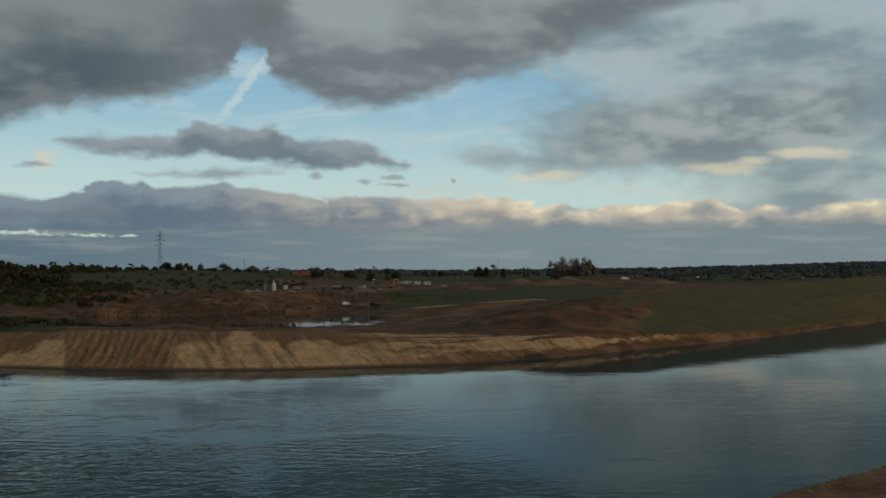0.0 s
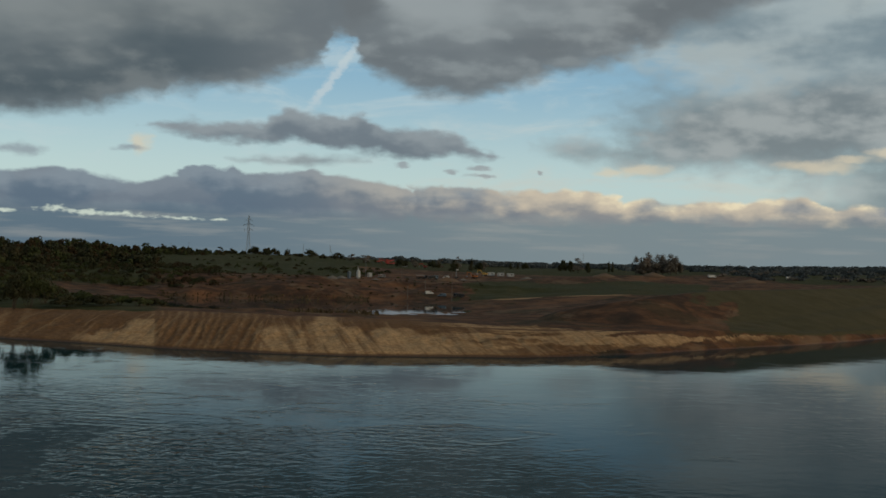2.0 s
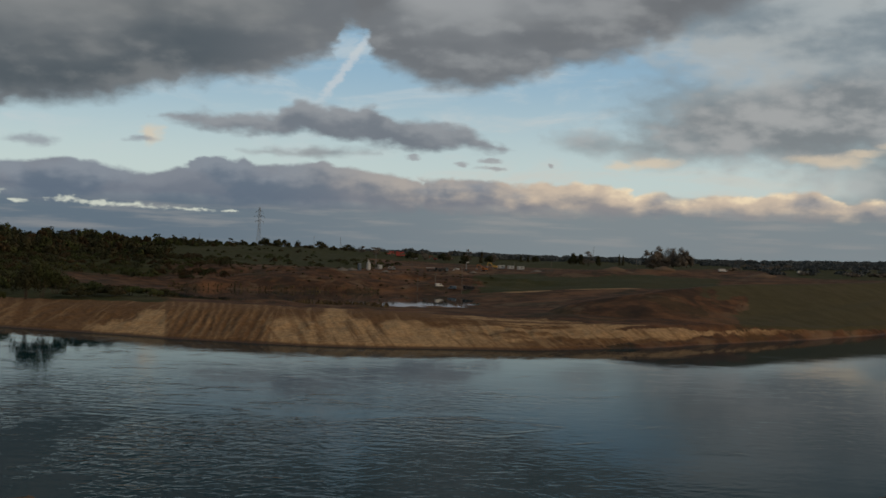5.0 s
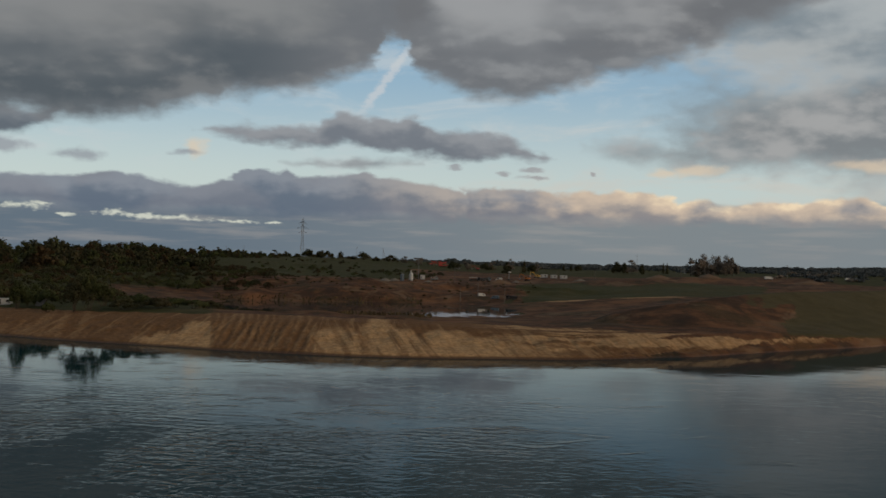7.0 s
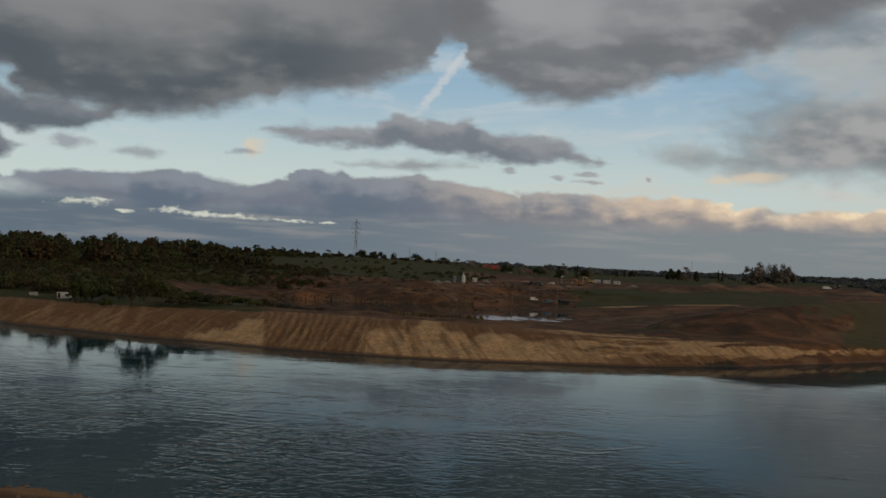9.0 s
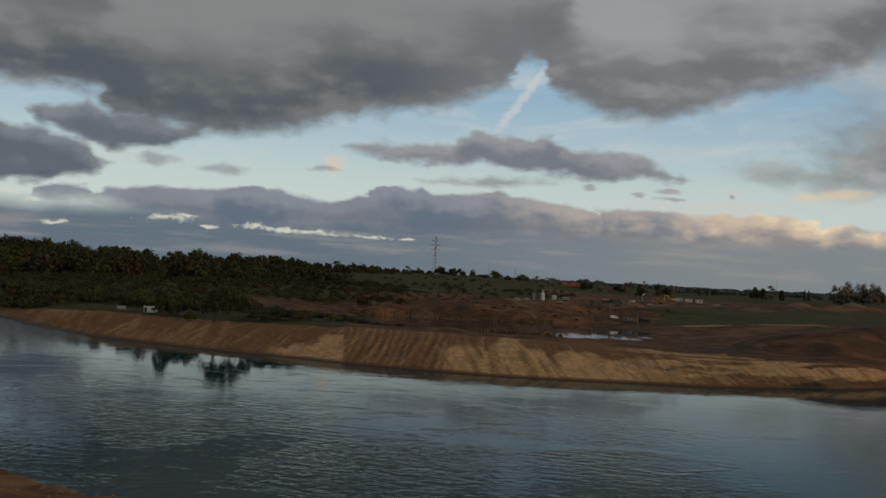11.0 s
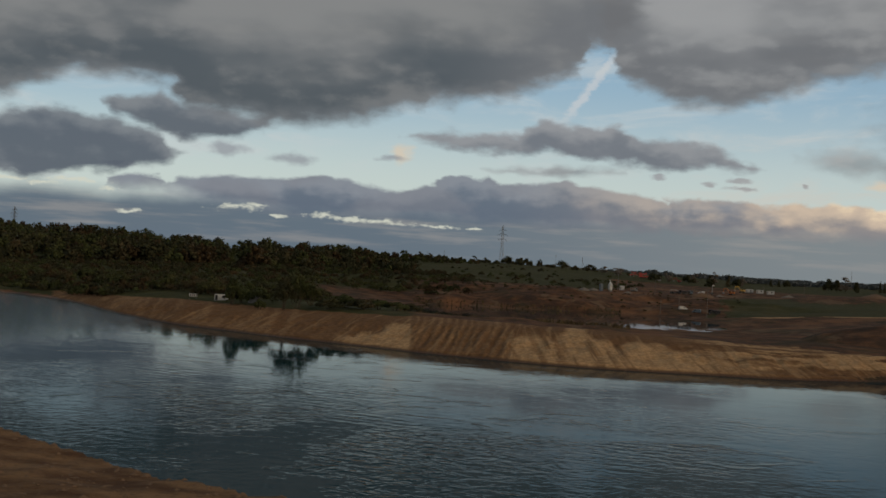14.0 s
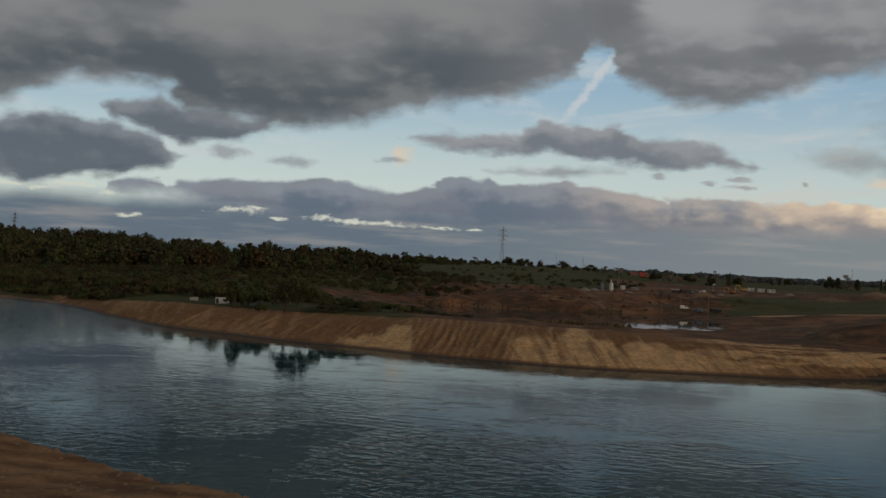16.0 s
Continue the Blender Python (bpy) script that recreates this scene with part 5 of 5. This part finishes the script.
def make_screener(spot, turn):
    """Mobile screening plant with a long sloping conveyor."""
    t = thing("screening_plant", pose(*spot, 0, 0, turn) @ Matrix.Scale(1.35, 4), "red mobile screening plant with a long sloping conveyor", "machine")
    for s in (-1, 1):
        part("track", wedge(((-2.4, 0.0), (2.4, 0.0), (2.8, 0.5), (2.3, 0.9), (-2.3, 0.9), (-2.8, 0.5)), s * 1.3 - 0.3, s * 1.3 + 0.3), MAT_RUBBER, t)
    part("frame", box(-3.6, -1.2, 0.9, 3.8, 1.2, 1.6, 0.05), MAT_RED, t)
    part("hopper", wedge(((-4.2, 4.6), (-1.2, 4.6), (-1.8, 2.6), (-3.4, 2.6)), -1.6, 1.6), MAT_RED, t)
    part("screen_box", wedge(((-1.2, 2.4), (3.2, 3.3), (3.1, 4.6), (-1.4, 3.8)), -1.2, 1.2), MAT_RED, t)
    part("engine_cover", box(-3.4, -1.25, 1.6, -0.8, 1.25, 2.6, 0.06), MAT_RED, t)
    for s, reach in ((1, 13.0), (-1, -10.0)):
        conv = part("conveyor", wedge(((s * 2.5, 1.4), (s * 2.6, 2.1), (reach, 5.2 if s < 0 else 0.9), (reach, 4.6 if s < 0 else 0.4)), -0.5, 0.5), MAT_RED, t)
        part("belt", wedge(((s * 2.5, 2.12), (reach, 5.24 if s < 0 else 0.95), (reach, 5.32 if s < 0 else 1.03), (s * 2.5, 2.2)), -0.42, 0.42), MAT_RUBBER, conv)
    part("prop", bar((-7.0, 0, -0.3), (-7.4, 0, 3.8), 0.1), MAT_RED, t)


def make_heap(spot, radius, height, mat_label, seed, mat):
    """Loose heap with a slumped, uneven cone."""
    rng = np.random.default_rng(seed)
    rings, seg = 7, 22
    verts, faces = [(0, 0, height)], []
    bm = bmesh.new()
    top = bm.verts.new((rng.normal() * 0.05 * radius, 0, height))
    prev = None
    for i in range(1, rings + 1):
        f = i / rings
        ring = []
        for j in range(seg):
            a = j / seg * 6.2832
            r = radius * f * (1 + 0.16 * math.sin(a * 2 + seed) + 0.07 * rng.normal())
            ring.append(bm.verts.new((r * math.cos(a), r * math.sin(a), height * (1 - f) ** 0.9 * (1 + 0.06 * rng.normal()) - (0.6 if i == rings else 0.0))))
        for j in range(seg):
            n = (j + 1) % seg
            if prev is None:
                bm.faces.new((top, ring[j], ring[n]))
            else:
                bm.faces.new((prev[j], ring[j], ring[n], prev[n]))
        prev = ring
    me = mesh_of("mound", bm, mat, True)
    ob = tagged(new("earth_mound", me), mat_label, "mound", "heaps about the works")
    ob.matrix_world = pose(*spot)
    return ob


def make_barrier(spot, turn):
    t = thing("road_barrier", pose(*spot, 0, 0, turn), "black and white striped barrier boards on posts", "barrier")
    board = part("board", box(-1.6, -0.05, 0.7, 1.6, 0.05, 1.9, 0.02), MAT_WHITE, t)
    for i in range(4):
        x = -1.4 + i * 0.8
        part("stripe", wedge(((x, 0.75), (x + 0.32, 0.75), (x + 0.62, 1.85), (x + 0.3, 1.85)), -0.075, -0.052), MAT_BLACK, board)
    for x in (-1.3, 1.3):
        part("post", bar((x, 0.1, -0.4), (x, 0.1, 1.9), 0.06), MAT_STEEL, t)


def make_light_tower(spot):
    t = thing("light_tower", pose(*spot, 0, 0, 15), "dark mobile mast with a white head among the machines", "mast")
    part("trailer", box(-1.2, -0.7, 0.4, 1.2, 0.7, 1.5, 0.08), MAT_BLACK, t)
    add_wheels(t, (0.0,), 0.8, 0.4, 0.25)
    part("mast", bar((0, 0, 1.4), (0, 0, 6.6), 0.3, 0.22, 6), MAT_GREY, t)
    part("lamp_head", box(-0.2, -0.6, 6.5, 1.6, 0.6, 7.3, 0.08), MAT_WHITE, t)


MAT_GRAVEL = paint("gravel", (0.25, 0.21, 0.17), 0.95, 0.0, 0.4, 2.5)
MAT_CLAY = paint("clay_heap", (0.21, 0.125, 0.07), 0.95, 0.0, 0.4, 1.5)

make_silo(at(1.38, 468))
make_tank(at(0.90, 470))
make_cabin(at(1.99, 492, -0.35), 3.4, 2.4, 2.9, -4, MAT_WHITE, "site_cabin", "small white steel cabin with a grey door", "cabin", "cabins of the works", MAT_GREY)
make_cabin(at(3.84, 772, -0.35), 6.0, 2.4, 3.6, 30, MAT_GREY, "site_cabin", "grey steel cabin with a pale roof by red machines", "cabin", "cabins of the works", MAT_BLUE_GREY)
for a, r in ((8.48, 564), (9.00, 562), (9.51, 556)):
    make_cabin(at(a, r, -0.35), 6.0, 2.44, 2.5, -9, MAT_WHITE, "container", "white ribbed steel container in a row", "container", "row of white containers", MAT_GREY)
make_cabin(at(-19.15, 264, 0.15), 5.2, 2.4, 2.3, 16, MAT_WHITE, "site_cabin", "white steel cabin on the flat beside bushes", "cabin", "cabins of the works", MAT_BLACK)
make_cabin(at(-17.5, 256, 0.0), 3.6, 2.2, 2.3, 12, MAT_GREY, "site_cabin", "grey steel cabin with a white roof half hidden by willow bushes", "cabin", "cabins of the works", MAT_GREY)
make_lorry(at(2.62, 490), 8, MAT_GREY, MAT_GREY, "grey flatbed lorry under a white canopy", "canopy", 5.2)
make_lorry(at(4.77, 494), 4, MAT_BLACK, MAT_BLACK, "dark lorry under a long white canopy", "canopy", 8.0)
make_lorry(at(5.37, 494), 10, MAT_BLUE_GREY, MAT_BLACK, "dark tipper lorry parked on the terrace", "tipper", 7.6)
make_van(at(6.07, 520), 172, MAT_WHITE, "white van parked among the machines")
make_light_tower(at(6.61, 522))
make_excavator(at(7.58, 532), 150, MAT_ORANGE, "orange tracked excavator at rest on the terrace")
make_excavator(at(8.12, 562), 200, MAT_YELLOW, "yellow tracked excavator beside white containers")
make_excavator(at(4.93, 768), 170, MAT_RED, "red tracked excavator on the upper slope")
make_screener(at(3.05, 790), 6)
make_excavator(at(2.45, 830), 15, MAT_RED, "red tracked excavator on the hill's edge")
make_lorry(at(6.76, 407), 176, MAT_BLACK, MAT_BLACK, "black tipper lorry by the pond", "tipper", 7.0)
make_van(at(5.18, 414), 20, MAT_WHITE, "small white van on the lower ground")
make_van(at(5.88, 411), 160, MAT_BLUE_GREY, "blue-grey van on the lower ground")
make_lorry(at(20.01, 668), 5, MAT_WHITE, MAT_WHITE, "white box lorry on the far road", "box", 8.0)
make_van(at(23.8, 690), 8, MAT_WHITE, "white van on the far road")
make_barrier(at(-20.6, 268), 15)
for i, (a, r, rad, h) in enumerate(((0.0, 466, 4.5, 2.2), (0.5, 468, 4.0, 1.8), (2.3, 480, 4.0, 1.5), (7.0, 500, 4.0, 2.0), (10.4, 530, 5.0, 2.0))):
    make_heap(at(a, r, 0.2), rad, h, "pale grey gravel heap on bare clay", i + 3, MAT_GRAVEL)
for i, (a, r, rad, h) in enumerate(((17.0, 566, 11, 3.2), (14.5, 560, 12, 3.2), (22.0, 600, 14, 3.5), (6.1, 480, 8, 3.0))):
    make_heap(at(a, r, 0.2), rad, h, "bare reddish clay heap", i + 30, MAT_CLAY)


def pond_reeds():
    """Dry reeds and sedge round the pond and along the flat."""
    rng = np.random.default_rng(61)
    spots = np.concatenate([spread(rng, 1100, -12, 2.5, 262, 300), spread(rng, 900, -9, 2, 385, 408)])
    spots = spots[(spots[:, 2] > POND_Z * U - 0.1) & (spots[:, 2] < POND_Z * U + 2.0)]
    n = len(spots)
    h = rng.uniform(0.6, 1.7, n)[:, None]
    side = rng.normal(size=(n, 3)) * (0.35, 0.35, 0.0)
    lean = rng.normal(size=(n, 3)) * (0.25, 0.25, 0.0) + np.array([0, 0, 1.0]) * h
    base = spots - np.array([0, 0, 0.1])
    verts = np.stack([base - side, base + side, base + side * 0.4 + lean, base - side * 0.4 + lean], 1).reshape(-1, 3)
    me = quick_mesh("reeds", verts, np.arange(n * 4).reshape(n, 4), MAT_REED, True)
    tagged(new("reeds", me), "dry brown reeds round a dark pond", "reeds", kind="stuff")


def terrace_clods():
    """Lumps of earth and stones on the near terrace."""
    rng = np.random.default_rng(71)
    spots = np.concatenate([spread(rng, 900, -36, -12, 21, 42), spread(rng, 700, 22, 38, 24, 44)])
    spots = spots[spots[:, 2] > 11.0]
    unit = np.array([(0, 0, 1), (0.9, 0, 0.1), (0.28, 0.85, 0.0), (-0.72, 0.53, 0.1), (-0.72, -0.53, 0.0), (0.28, -0.85, 0.1), (0, 0, -0.6)])
    tri = np.array([(0, 1, 2), (0, 2, 3), (0, 3, 4), (0, 4, 5), (0, 5, 1), (6, 2, 1), (6, 3, 2), (6, 4, 3), (6, 5, 4), (6, 1, 5)])
    vs, fs = [], []
    for i, s in enumerate(spots):
        size = 0.05 + 0.13 * rng.random() ** 3
        v = unit * (1 + 0.2 * rng.normal(size=unit.shape)) * size * (1.4, 1.4, 0.6)
        a = rng.uniform(0, 6.28)
        v[:, :2] = v[:, :2] @ np.array([[math.cos(a), -math.sin(a)], [math.sin(a), math.cos(a)]])
        vs.append(v + s)
        fs.append(tri + 7 * i)
    me = quick_mesh("clods", np.concatenate(vs), np.concatenate(fs), MAT_CLAY, True)
    tagged(new("soil_clods", me), "lumps of reddish earth and stones on sand", "clods", kind="stuff")


MAT_REED = leaves("dry_reed", (0.10, 0.075, 0.04), (0.15, 0.11, 0.055))
pond_reeds()
terrace_clods()
